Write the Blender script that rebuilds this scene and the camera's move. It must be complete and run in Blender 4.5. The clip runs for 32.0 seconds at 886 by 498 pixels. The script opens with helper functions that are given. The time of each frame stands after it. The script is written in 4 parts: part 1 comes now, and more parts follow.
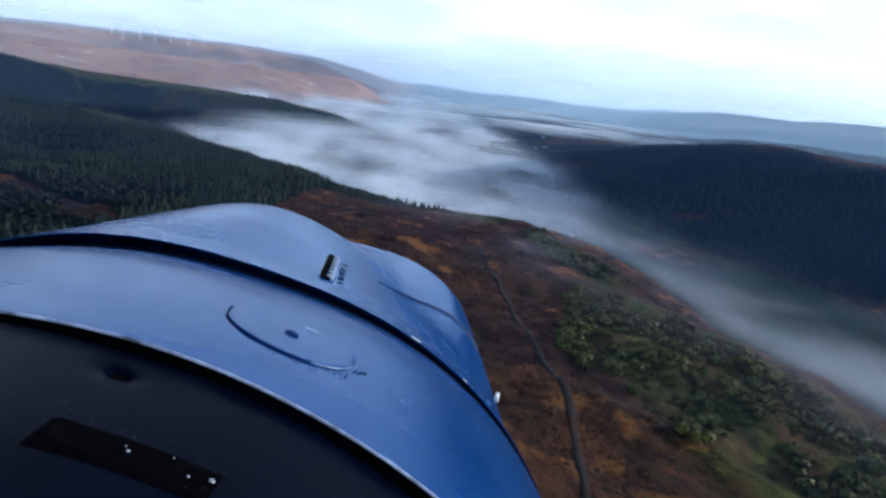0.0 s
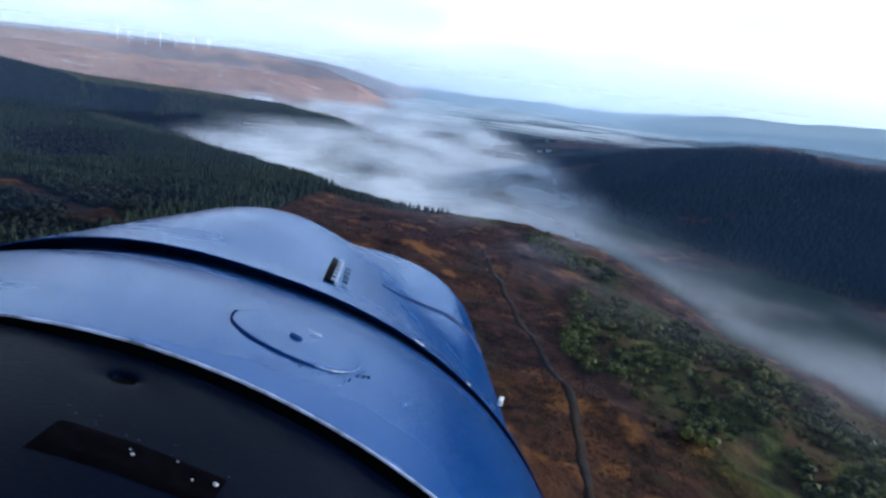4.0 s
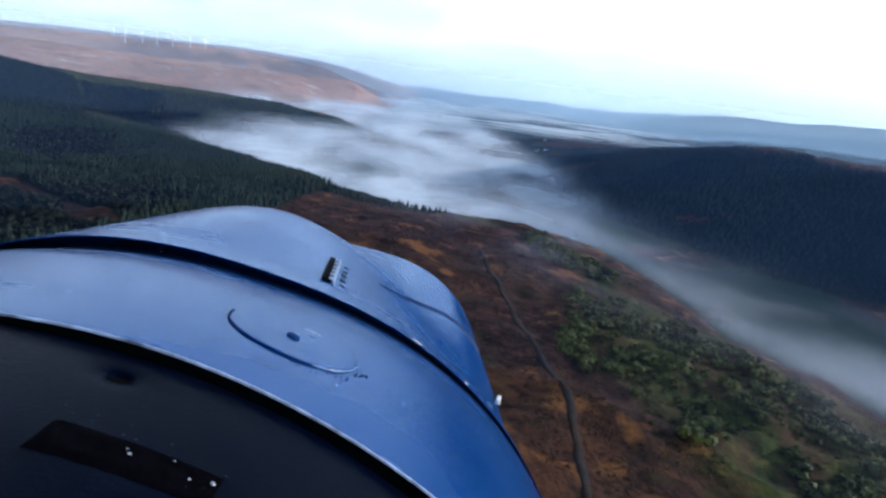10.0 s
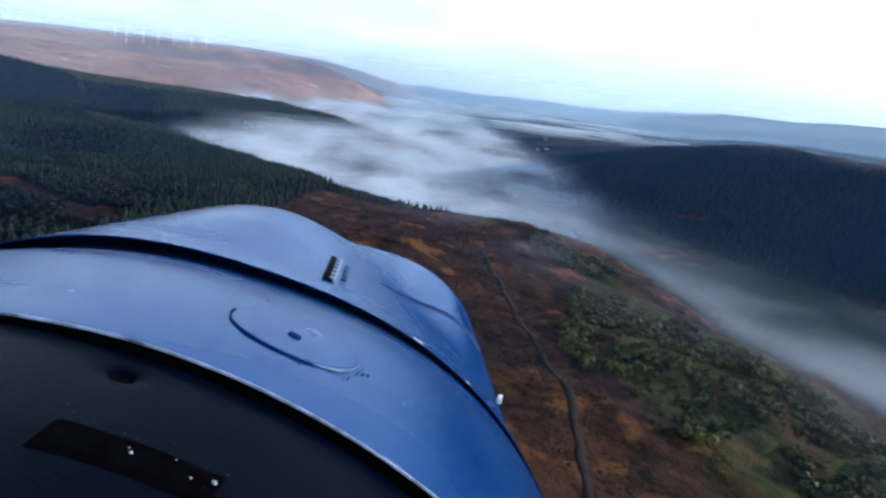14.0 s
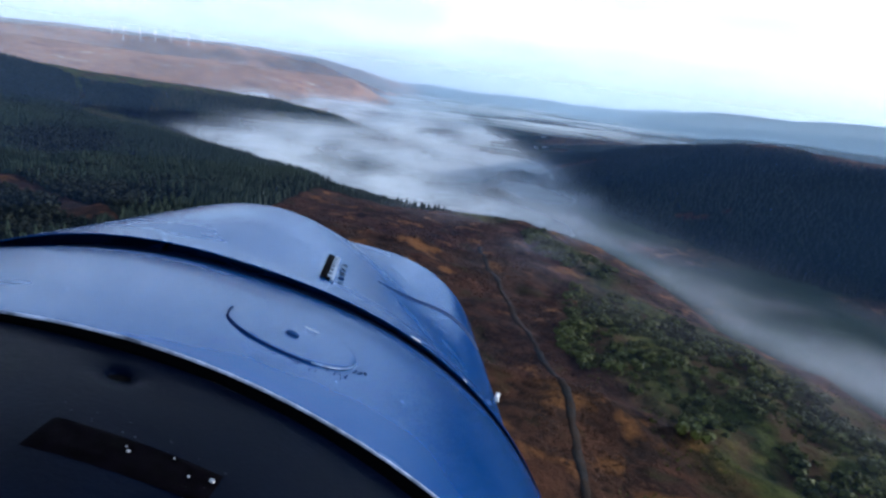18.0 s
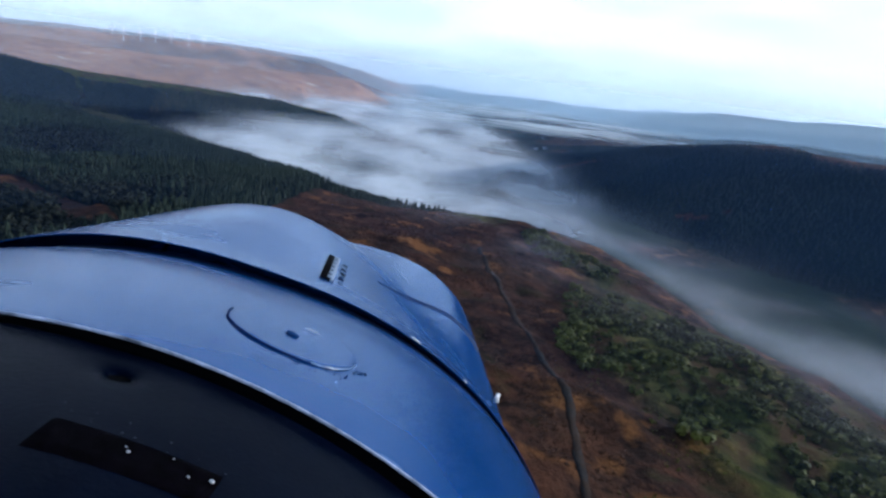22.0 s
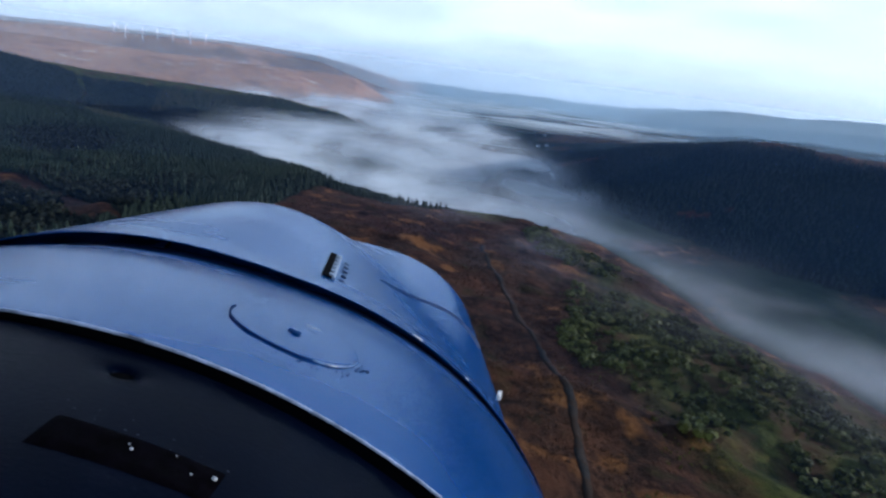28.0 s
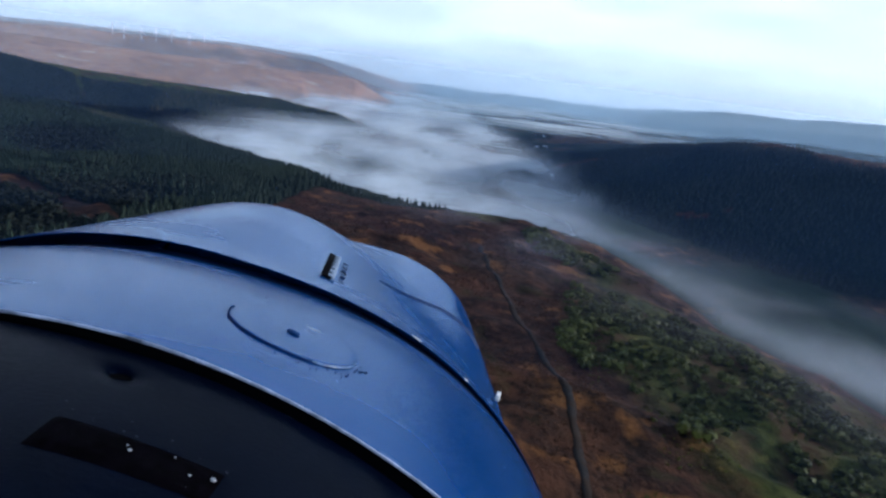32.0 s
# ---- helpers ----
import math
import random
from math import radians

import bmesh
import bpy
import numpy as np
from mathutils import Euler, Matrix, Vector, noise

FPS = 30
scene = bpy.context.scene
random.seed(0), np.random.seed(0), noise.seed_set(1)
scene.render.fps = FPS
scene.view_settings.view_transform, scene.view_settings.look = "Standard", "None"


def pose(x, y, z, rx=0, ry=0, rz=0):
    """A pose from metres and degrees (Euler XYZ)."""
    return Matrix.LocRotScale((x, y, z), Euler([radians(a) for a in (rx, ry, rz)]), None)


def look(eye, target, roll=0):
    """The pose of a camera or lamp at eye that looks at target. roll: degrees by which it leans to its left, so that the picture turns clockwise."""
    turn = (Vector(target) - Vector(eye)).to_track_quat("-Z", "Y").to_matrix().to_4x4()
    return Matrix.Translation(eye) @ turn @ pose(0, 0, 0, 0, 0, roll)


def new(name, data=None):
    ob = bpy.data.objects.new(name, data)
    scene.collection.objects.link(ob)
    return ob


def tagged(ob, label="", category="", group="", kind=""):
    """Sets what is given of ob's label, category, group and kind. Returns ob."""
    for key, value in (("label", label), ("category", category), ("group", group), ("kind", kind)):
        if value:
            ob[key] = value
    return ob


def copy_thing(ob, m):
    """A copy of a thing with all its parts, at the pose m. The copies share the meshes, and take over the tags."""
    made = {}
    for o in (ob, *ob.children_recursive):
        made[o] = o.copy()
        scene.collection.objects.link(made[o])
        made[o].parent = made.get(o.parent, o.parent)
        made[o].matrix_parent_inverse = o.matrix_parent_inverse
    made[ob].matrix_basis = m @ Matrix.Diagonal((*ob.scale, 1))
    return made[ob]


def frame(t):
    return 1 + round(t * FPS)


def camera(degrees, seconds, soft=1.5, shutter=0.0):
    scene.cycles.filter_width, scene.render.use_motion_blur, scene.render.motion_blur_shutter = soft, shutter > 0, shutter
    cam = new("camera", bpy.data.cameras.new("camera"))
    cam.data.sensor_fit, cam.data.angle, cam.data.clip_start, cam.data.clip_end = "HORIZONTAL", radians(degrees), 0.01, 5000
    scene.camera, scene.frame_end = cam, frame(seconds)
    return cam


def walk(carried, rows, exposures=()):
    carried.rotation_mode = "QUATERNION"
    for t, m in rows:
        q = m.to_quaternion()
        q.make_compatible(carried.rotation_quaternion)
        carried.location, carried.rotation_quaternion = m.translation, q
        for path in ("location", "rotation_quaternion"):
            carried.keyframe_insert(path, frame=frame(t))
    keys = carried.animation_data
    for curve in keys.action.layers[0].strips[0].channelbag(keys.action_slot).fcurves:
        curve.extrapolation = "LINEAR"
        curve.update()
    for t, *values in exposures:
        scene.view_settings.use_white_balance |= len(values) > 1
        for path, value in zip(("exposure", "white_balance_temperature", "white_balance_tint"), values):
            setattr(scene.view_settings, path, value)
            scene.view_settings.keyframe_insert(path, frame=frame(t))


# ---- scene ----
# ---------------------------------------------------------------- camera
cam = camera(75.0, 32.0, soft=2.6)
EYE_HEIGHT = 200.0
TILT = radians(16.43)
BASE = look((0, 0, EYE_HEIGHT), (0, math.cos(TILT), EYE_HEIGHT - math.sin(TILT)), 7.6)
# small shaking of the mount: seconds, degrees left, up, lean
SHAKE = [
    (0, -0.17, -0.11, 0.03),
    (0.5, -0.17, -0.10, 0.02),
    (1, -0.16, -0.03, 0.03),
    (1.5, -0.11, 0.06, 0.05),
    (2, -0.04, 0.07, 0.03),
    (2.5, 0.08, 0.11, 0.07),
    (3, 0.15, 0.15, 0.00),
    (3.5, 0.17, 0.19, 0.02),
    (5.5, 0.28, 0.37, 0.02),
    (6, 0.15, 0.29, -0.04),
    (6.5, 0.16, 0.27, -0.01),
    (7, 0.09, 0.24, 0.03),
    (7.5, 0.08, 0.23, 0.01),
    (8, 0.00, 0.22, 0.01),
    (8.5, 0.18, 0.24, 0.01),
    (9, 0.23, 0.23, -0.00),
    (9.5, 0.06, 0.23, 0.03),
    (10, -0.04, 0.16, 0.04),
    (10.5, 0.01, 0.18, -0.02),
    (11, 0.08, 0.23, 0.01),
    (11.5, -0.13, 0.19, 0.01),
    (12, -0.33, 0.05, 0.09),
    (12.5, -0.01, 0.06, 0.07),
    (13, 0.00, 0.00, 0.00),
    (13.5, -0.06, 0.02, 0.06),
    (14, 0.07, 0.06, 0.00),
    (14.5, 0.30, 0.07, -0.01),
    (16.5, 0.27, 0.18, -0.01),
    (17, 0.03, 0.07, -0.01),
    (17.5, -0.31, -0.01, 0.04),
    (18, -0.15, -0.10, 0.02),
    (18.5, 0.11, 0.03, -0.02),
    (19, 0.38, -0.01, -0.03),
    (19.5, 0.26, 0.10, -0.06),
    (20, 0.19, 0.13, -0.02),
    (20.5, -0.04, 0.03, -0.03),
    (21, -0.13, 0.04, 0.01),
    (21.5, -0.17, 0.03, 0.02),
    (22, -0.15, -0.04, 0.03),
    (22.5, -0.01, 0.07, 0.01),
    (23, 0.02, 0.07, 0.00),
    (23.5, 0.01, 0.03, 0.00),
    (24, -0.00, -0.04, -0.01),
    (24.5, -0.03, -0.08, 0.01),
    (25, -0.18, -0.07, 0.05),
    (25.5, -0.13, -0.18, 0.01),
    (27.5, 0.09, -0.28, 0.02),
    (28, 0.04, -0.27, 0.01),
    (28.5, -0.04, -0.19, 0.01),
    (29, -0.13, -0.17, 0.03),
    (29.5, -0.08, -0.07, 0.08),
    (30, 0.02, -0.01, -0.02),
    (30.5, 0.26, -0.01, -0.02),
    (31, 0.17, -0.08, -0.00),
    (31.5, -0.12, -0.15, -0.04),
    (32, -0.07, -0.19, -0.01),
]
walk(cam, [(t, BASE @ pose(0, 0, 0, up, left, lean)) for t, left, up, lean in SHAKE], exposures=[(t, stops, 5150.0, 9.0) for t, stops in ((0.0, 0.02), (5.0, 0.19), (14.0, 0.18), (18.0, 0.14), (22.0, 0.0), (26.0, -0.14), (32.0, -0.16))])

# ---------------------------------------------------------------- light
SUN_AZIMUTH, SUN_HEIGHT = radians(74), radians(10.5)      # to the right of the heading, low morning sun
world = bpy.data.worlds.new("morning_sky")
scene.world = world
world.use_nodes = True
wn, wl = world.node_tree.nodes, world.node_tree.links
wn.clear()
w_out = wn.new("ShaderNodeOutputWorld")
w_bg = wn.new("ShaderNodeBackground")
w_sky = wn.new("ShaderNodeTexSky")
w_sky.sky_type = "NISHITA"
w_sky.sun_disc = False
w_sky.sun_elevation = SUN_HEIGHT
w_sky.sun_rotation = SUN_AZIMUTH
w_sky.air_density, w_sky.dust_density, w_sky.ozone_density = 1.0, 1.5, 1.5
w_co = wn.new("ShaderNodeTexCoord")
w_map = wn.new("ShaderNodeMapping")
w_map.inputs["Location"].default_value = (3.1, 1.7, 0.4)
w_map.inputs["Scale"].default_value = (1.2, 1.2, 6.0)
w_noise = wn.new("ShaderNodeTexNoise")
w_noise.inputs["Scale"].default_value = 3.0
w_noise.inputs["Detail"].default_value = 6
w_noise.inputs["Roughness"].default_value = 0.55
w_ramp = wn.new("ShaderNodeValToRGB")
w_ramp.color_ramp.elements[0].position, w_ramp.color_ramp.elements[1].position = 0.36, 0.66
w_mix = wn.new("ShaderNodeMix")
w_mix.data_type = "RGBA"
w_mix.inputs[7].default_value = (8.95, 9.35, 9.9, 1)     # thin bright cloud
wl.new(w_co.outputs["Generated"], w_map.inputs["Vector"])
wl.new(w_map.outputs[0], w_noise.inputs["Vector"])
wl.new(w_noise.outputs["Fac"], w_ramp.inputs[0])
w_mul = wn.new("ShaderNodeMapRange")
w_mul.inputs["To Min"].default_value, w_mul.inputs["To Max"].default_value = 0.64, 1.0
wl.new(w_ramp.outputs[0], w_mul.inputs[0])
w_xyz, w_high, w_thin = wn.new("ShaderNodeSeparateXYZ"), wn.new("ShaderNodeMapRange"), wn.new("ShaderNodeMath")
w_high.interpolation_type = "SMOOTHSTEP"                 # the cloud thins out overhead
w_high.inputs["From Min"].default_value, w_high.inputs["From Max"].default_value = 0.20, 0.66
w_high.inputs["To Min"].default_value, w_high.inputs["To Max"].default_value = 1.0, 0.24
w_thin.operation = "MULTIPLY"
wl.new(w_co.outputs["Generated"], w_xyz.inputs[0])
wl.new(w_xyz.outputs[2], w_high.inputs[0])
wl.new(w_mul.outputs[0], w_thin.inputs[0])
wl.new(w_high.outputs[0], w_thin.inputs[1])
wl.new(w_thin.outputs[0], w_mix.inputs[0])
wl.new(w_sky.outputs[0], w_mix.inputs[6])
wl.new(w_mix.outputs[2], w_bg.inputs[0])
w_bg.inputs[1].default_value = 0.152
wl.new(w_bg.outputs[0], w_out.inputs[0])
sun = new("sun", bpy.data.lights.new("sun", "SUN"))
sun.data.energy, sun.data.angle, sun.data.color = 4.2, radians(0.6), (1.0, 0.86, 0.70)
SUN_WAY = Vector((math.sin(SUN_AZIMUTH) * math.cos(SUN_HEIGHT), math.cos(SUN_AZIMUTH) * math.cos(SUN_HEIGHT), math.sin(SUN_HEIGHT)))
sun.matrix_world = look(SUN_WAY * 3000 + Vector((0, 0, 200)), (0, 0, 200))


# ---------------------------------------------------------------- materials
def shader(name):
    m = bpy.data.materials.new(name)
    m.use_nodes = True
    n = m.node_tree.nodes
    return m, n, m.node_tree.links, n["Principled BSDF"]


def ramp(n, l, source, stops):
    r = n.new("ShaderNodeValToRGB")
    e = r.color_ramp.elements
    while len(e) < len(stops):
        e.new(0.5)
    for el, (at, c) in zip(e, stops):
        el.position, el.color = at, (*c, 1)
    l.new(source, r.inputs[0])
    return r.outputs[0]


def noise_fac(n, l, scale, detail=5, rough=0.55, coord="Object", stretch=None):
    tc = n.new("ShaderNodeTexCoord")
    t = n.new("ShaderNodeTexNoise")
    t.inputs["Scale"].default_value, t.inputs["Detail"].default_value, t.inputs["Roughness"].default_value = scale, detail, rough
    src = tc.outputs[coord]
    if stretch:
        mp = n.new("ShaderNodeMapping")
        mp.inputs["Scale"].default_value = stretch
        l.new(src, mp.inputs["Vector"])
        src = mp.outputs[0]
    l.new(src, t.inputs["Vector"])
    return t.outputs["Fac"]


def attr(n, name):
    a = n.new("ShaderNodeAttribute")
    a.attribute_name = name
    return a.outputs["Fac"]


def mixed(n, l, fac, a, b):
    m = n.new("ShaderNodeMix")
    m.data_type = "RGBA"
    for sock, v in ((m.inputs[0], fac), (m.inputs[6], a), (m.inputs[7], b)):
        if isinstance(v, tuple):
            sock.default_value = (*v, 1)
        elif isinstance(v, float):
            sock.default_value = v
        else:
            l.new(v, sock)
    return m.outputs[2]


def bumped(n, l, b, height, strength, distance):
    k = n.new("ShaderNodeBump")
    k.inputs["Strength"].default_value, k.inputs["Distance"].default_value = strength, distance
    l.new(height, k.inputs["Height"])
    l.new(k.outputs[0], b.inputs["Normal"])


def plain(name, colour, rough=0.6, metal=0.0, grain=8.0, spread=0.25, coat=0.0, bump=0.0):
    """A surface of one hue with a little grain and wear."""
    m, n, l, b = shader(name)
    f = noise_fac(n, l, grain, 6)
    lo = tuple(c * (1 - spread) for c in colour)
    hi = tuple(min(1, c * (1 + spread)) for c in colour)
    l.new(ramp(n, l, f, [(0.3, lo), (0.7, hi)]), b.inputs["Base Color"])
    b.inputs["Roughness"].default_value, b.inputs["Metallic"].default_value = rough, metal
    b.inputs["Coat Weight"].default_value = coat
    if bump:
        bumped(n, l, b, f, 0.5, bump)
    return m


def dull(name, colour, rough=0.8):
    """A small dark mark with hardly any shine."""
    m = plain(name, colour, rough, grain=250)
    m.node_tree.nodes["Principled BSDF"].inputs["Specular IOR Level"].default_value = 0.06
    return m


def math_node(n, l, op, a, b):
    m = n.new("ShaderNodeMath")
    m.operation = op
    m.use_clamp = True
    for sock, v in zip(m.inputs, (a, b)):
        if isinstance(v, (int, float)):
            sock.default_value = v
        else:
            l.new(v, sock)
    return m.outputs[0]


def land_material():
    """Moor, grass, fields and forest floor, by the cover written on the ground."""
    m, n, l, b = shader("land")
    big, mid, fine = noise_fac(n, l, 0.012, 6, 0.6), noise_fac(n, l, 0.06, 7, 0.65), noise_fac(n, l, 0.45, 5, 0.7)
    streak = noise_fac(n, l, 0.05, 5, 0.6, stretch=(0.35, 1.6, 1.0))
    moor = ramp(n, l, mid, [(0.30, (0.008, 0.006, 0.006)), (0.42, (0.017, 0.010, 0.009)), (0.54, (0.044, 0.019, 0.012)), (0.66, (0.088, 0.037, 0.019)), (0.80, (0.16, 0.082, 0.042))])
    moor = mixed(n, l, ramp(n, l, streak, [(0.46, (0, 0, 0)), (0.62, (0.6, 0.6, 0.6))]), moor, (0.022, 0.013, 0.012))
    moor = mixed(n, l, ramp(n, l, fine, [(0.45, (0, 0, 0)), (0.75, (0.6, 0.6, 0.6))]), moor, (0.060, 0.029, 0.017))
    moor = mixed(n, l, ramp(n, l, big, [(0.42, (0, 0, 0)), (0.66, (0.8, 0.8, 0.8))]), moor, mixed(n, l, fine, (0.020, 0.014, 0.012), (0.060, 0.034, 0.022)))
    clod = noise_fac(n, l, 0.17, 4, 0.7)
    moor = mixed(n, l, ramp(n, l, clod, [(0.36, (0.85, 0.85, 0.85)), (0.50, (0, 0, 0))]), moor, (0.012, 0.008, 0.007))
    moor = mixed(n, l, ramp(n, l, clod, [(0.56, (0, 0, 0)), (0.70, (0.6, 0.6, 0.6))]), moor, (0.095, 0.045, 0.024))
    rust = noise_fac(n, l, 0.028, 6, 0.62)
    moor = mixed(n, l, ramp(n, l, rust, [(0.52, (0, 0, 0)), (0.68, (0.85, 0.85, 0.85))]), moor, mixed(n, l, fine, (0.024, 0.012, 0.009), (0.120, 0.050, 0.025)))
    bracken = noise_fac(n, l, 0.045, 4, 0.5)
    moor = mixed(n, l, ramp(n, l, bracken, [(0.57, (0, 0, 0)), (0.66, (0.75, 0.75, 0.75))]), moor, mixed(n, l, fine, (0.075, 0.030, 0.011), (0.280, 0.125, 0.040)))
    moor = mixed(n, l, ramp(n, l, bracken, [(0.30, (0.75, 0.75, 0.75)), (0.40, (0, 0, 0))]), moor, mixed(n, l, fine, (0.012, 0.011, 0.006), (0.046, 0.040, 0.014)))
    grass = ramp(n, l, mid, [(0.30, (0.012, 0.015, 0.005)), (0.45, (0.032, 0.040, 0.009)), (0.58, (0.060, 0.066, 0.014)), (0.74, (0.120, 0.108, 0.024))])
    grass = mixed(n, l, ramp(n, l, bracken, [(0.54, (0, 0, 0)), (0.66, (0.85, 0.85, 0.85))]), grass, mixed(n, l, fine, (0.046, 0.048, 0.010), (0.165, 0.150, 0.030)))
    grass = mixed(n, l, ramp(n, l, clod, [(0.36, (0.75, 0.75, 0.75)), (0.54, (0, 0, 0))]), grass, (0.014, 0.018, 0.008))
    grass = mixed(n, l, ramp(n, l, rust, [(0.48, (0, 0, 0)), (0.62, (0.8, 0.8, 0.8))]), grass, mixed(n, l, fine, (0.028, 0.014, 0.009), (0.085, 0.042, 0.020)))
    field = ramp(n, l, big, [(0.35, (0.018, 0.028, 0.020)), (0.65, (0.034, 0.048, 0.026))])
    floor = ramp(n, l, fine, [(0.35, (0.008, 0.013, 0.011)), (0.7, (0.019, 0.026, 0.018))])
    c = mixed(n, l, attr(n, "grass"), moor, grass)
    c = mixed(n, l, attr(n, "field"), c, field)
    c = mixed(n, l, attr(n, "wood"), c, floor)
    c = mixed(n, l, 0.08, c, (0.002, 0.002, 0.003))
    # sunlight painted in: these tones make the far moor look sunlit
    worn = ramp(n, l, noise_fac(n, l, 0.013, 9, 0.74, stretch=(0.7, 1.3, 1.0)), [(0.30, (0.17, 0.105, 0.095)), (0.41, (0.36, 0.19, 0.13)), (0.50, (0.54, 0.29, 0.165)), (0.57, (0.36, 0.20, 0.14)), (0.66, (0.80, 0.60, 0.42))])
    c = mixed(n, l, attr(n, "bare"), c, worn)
    l.new(c, b.inputs["Base Color"])
    b.inputs["Roughness"].default_value = 0.95
    b.inputs["Specular IOR Level"].default_value = 0.04
    bumped(n, l, b, math_node(n, l, "ADD", math_node(n, l, "MULTIPLY", mid, 0.5), math_node(n, l, "ADD", math_node(n, l, "MULTIPLY", clod, 0.35), math_node(n, l, "MULTIPLY", fine, 0.15))), 1.0, 4.0)
    return m


def leaf_material(name, dark, light, rough=0.8):
    m, n, l, b = shader(name)
    oi = n.new("ShaderNodeObjectInfo")
    f = math_node(n, l, "ADD", math_node(n, l, "MULTIPLY", oi.outputs["Random"], 0.35), math_node(n, l, "MULTIPLY", attr(n, "tint"), 0.75))
    base = ramp(n, l, f, [(0.1, dark), (0.9, light)])
    base = mixed(n, l, ramp(n, l, noise_fac(n, l, 0.9, 4), [(0.35, (0, 0, 0)), (0.7, (0.5, 0.5, 0.5))]), base, dark)
    l.new(base, b.inputs["Base Color"])
    b.inputs["Roughness"].default_value = rough
    b.inputs["Specular IOR Level"].default_value = 0.2
    return m


def mist_material(name, colour, scale, low, high, top, stretch=(1, 1, 1), dense=True):
    """Airy white mist: mostly clear, scattering light both ways, with ragged density."""
    m, n, l, b = shader(name)
    n.remove(b)
    out = n["Material Output"]
    a = noise_fac(n, l, scale, 6, 0.50, stretch=stretch)
    shape = ramp(n, l, a, [(low, (0, 0, 0)), (high, (1, 1, 1))])
    fac = math_node(n, l, "MULTIPLY", math_node(n, l, "MULTIPLY", shape, attr(n, "thick")), top)
    d, tl, mx, tp, fin = (n.new(k) for k in ("ShaderNodeBsdfDiffuse", "ShaderNodeBsdfTranslucent", "ShaderNodeMixShader", "ShaderNodeBsdfTransparent", "ShaderNodeMixShader"))
    d.inputs[0].default_value = tl.inputs[0].default_value = (*colour, 1)
    mx.inputs[0].default_value = 0.4
    to_sun = n.new("ShaderNodeCombineXYZ")               # fixed normal leaning to the sun, standing in for light scattered in mist
    for k, v in enumerate((SUN_WAY * 0.6 + Vector((0, 0, 0.6))).normalized()):
        to_sun.inputs[k].default_value = v
    # dense switches this sunward normal on
    if dense:
        l.new(to_sun.outputs[0], d.inputs["Normal"])
    l.new(d.outputs[0], mx.inputs[1])
    l.new(tl.outputs[0], mx.inputs[2])
    l.new(fac, fin.inputs[0])
    l.new(tp.outputs[0], fin.inputs[1])
    l.new(mx.outputs[0], fin.inputs[2])
    l.new(fin.outputs[0], out.inputs[0])
    return m


def paint_material():
    """Glossy blue paint with faint ripples, dull scuffs and specks."""
    m, n, l, b = shader("blue_paint")
    f, g = noise_fac(n, l, 9, 6), noise_fac(n, l, 220, 3)
    c = ramp(n, l, f, [(0.3, (0.0025, 0.031, 0.140)), (0.7, (0.0040, 0.046, 0.190))])
    c = mixed(n, l, ramp(n, l, g, [(0.68, (0, 0, 0)), (0.82, (0.08, 0.08, 0.08))]), c, (0.04, 0.09, 0.24))
    l.new(c, b.inputs["Base Color"])
    smear = noise_fac(n, l, 16, 5, 0.6, stretch=(0.35, 3.0, 1.0))
    l.new(ramp(n, l, math_node(n, l, "ADD", math_node(n, l, "MULTIPLY", f, 0.5), math_node(n, l, "MULTIPLY", smear, 0.5)), [(0.36, (0.17, 0.17, 0.17)), (0.50, (0.23, 0.23, 0.23)), (0.64, (0.32, 0.32, 0.32))]), b.inputs["Roughness"])
    b.inputs["Specular IOR Level"].default_value = 0.29
    b.inputs["Metallic"].default_value = 0.23
    b.inputs["Specular Tint"].default_value = (0.64, 0.86, 1.0, 1)
    bumped(n, l, b, noise_fac(n, l, 9, 0, 0.4), 0.30, 0.003)
    return m


def deck_material():
    """Matt dark paint, gritty, with dust and dull patches."""
    m, n, l, b = shader("dark_deck")
    big, grit = noise_fac(n, l, 45, 5, 0.6), noise_fac(n, l, 900, 4, 0.7)
    c = ramp(n, l, big, [(0.3, (0.0001, 0.0006, 0.0034)), (0.7, (0.0002, 0.0011, 0.0060))])
    c = mixed(n, l, ramp(n, l, grit, [(0.52, (0, 0, 0)), (0.72, (0.8, 0.8, 0.8))]), c, (0.0010, 0.0026, 0.0090))
    l.new(c, b.inputs["Base Color"])
    l.new(ramp(n, l, grit, [(0.3, (0.30, 0.30, 0.30)), (0.7, (0.46, 0.46, 0.46))]), b.inputs["Roughness"])
    b.inputs["Specular IOR Level"].default_value = 0.024
    b.inputs["Specular Tint"].default_value = (0.40, 0.58, 1.0, 1)
    bumped(n, l, b, grit, 0.3, 0.0003)
    return m


LAND = land_material()
CONIFER = leaf_material("conifer_needles", (0.004, 0.010, 0.008), (0.024, 0.036, 0.019))
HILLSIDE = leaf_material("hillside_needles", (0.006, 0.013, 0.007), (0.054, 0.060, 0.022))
# darker, bluer needles: the right-hand slope's shade is put into the colour
SHADED = leaf_material("shaded_needles", (0.002, 0.006, 0.007), (0.032, 0.037, 0.022))
BIRCH = leaf_material("bare_birch", (0.009, 0.012, 0.008), (0.028, 0.031, 0.017), 0.9)
LARCH = leaf_material("larch_needles", (0.020, 0.022, 0.010), (0.060, 0.050, 0.020))
SCRUB = leaf_material("scrub_leaves", (0.016, 0.020, 0.005), (0.108, 0.112, 0.020))
TUFT = leaf_material("moor_grass", (0.012, 0.007, 0.006), (0.080, 0.037, 0.018), 0.9)
BARK = plain("bark", (0.06, 0.045, 0.035), 0.9)
MIST = mist_material("valley_mist", (0.85, 0.92, 1.0), 0.0058, 0.29, 0.58, 0.95, (1.1, 0.75, 1.0))
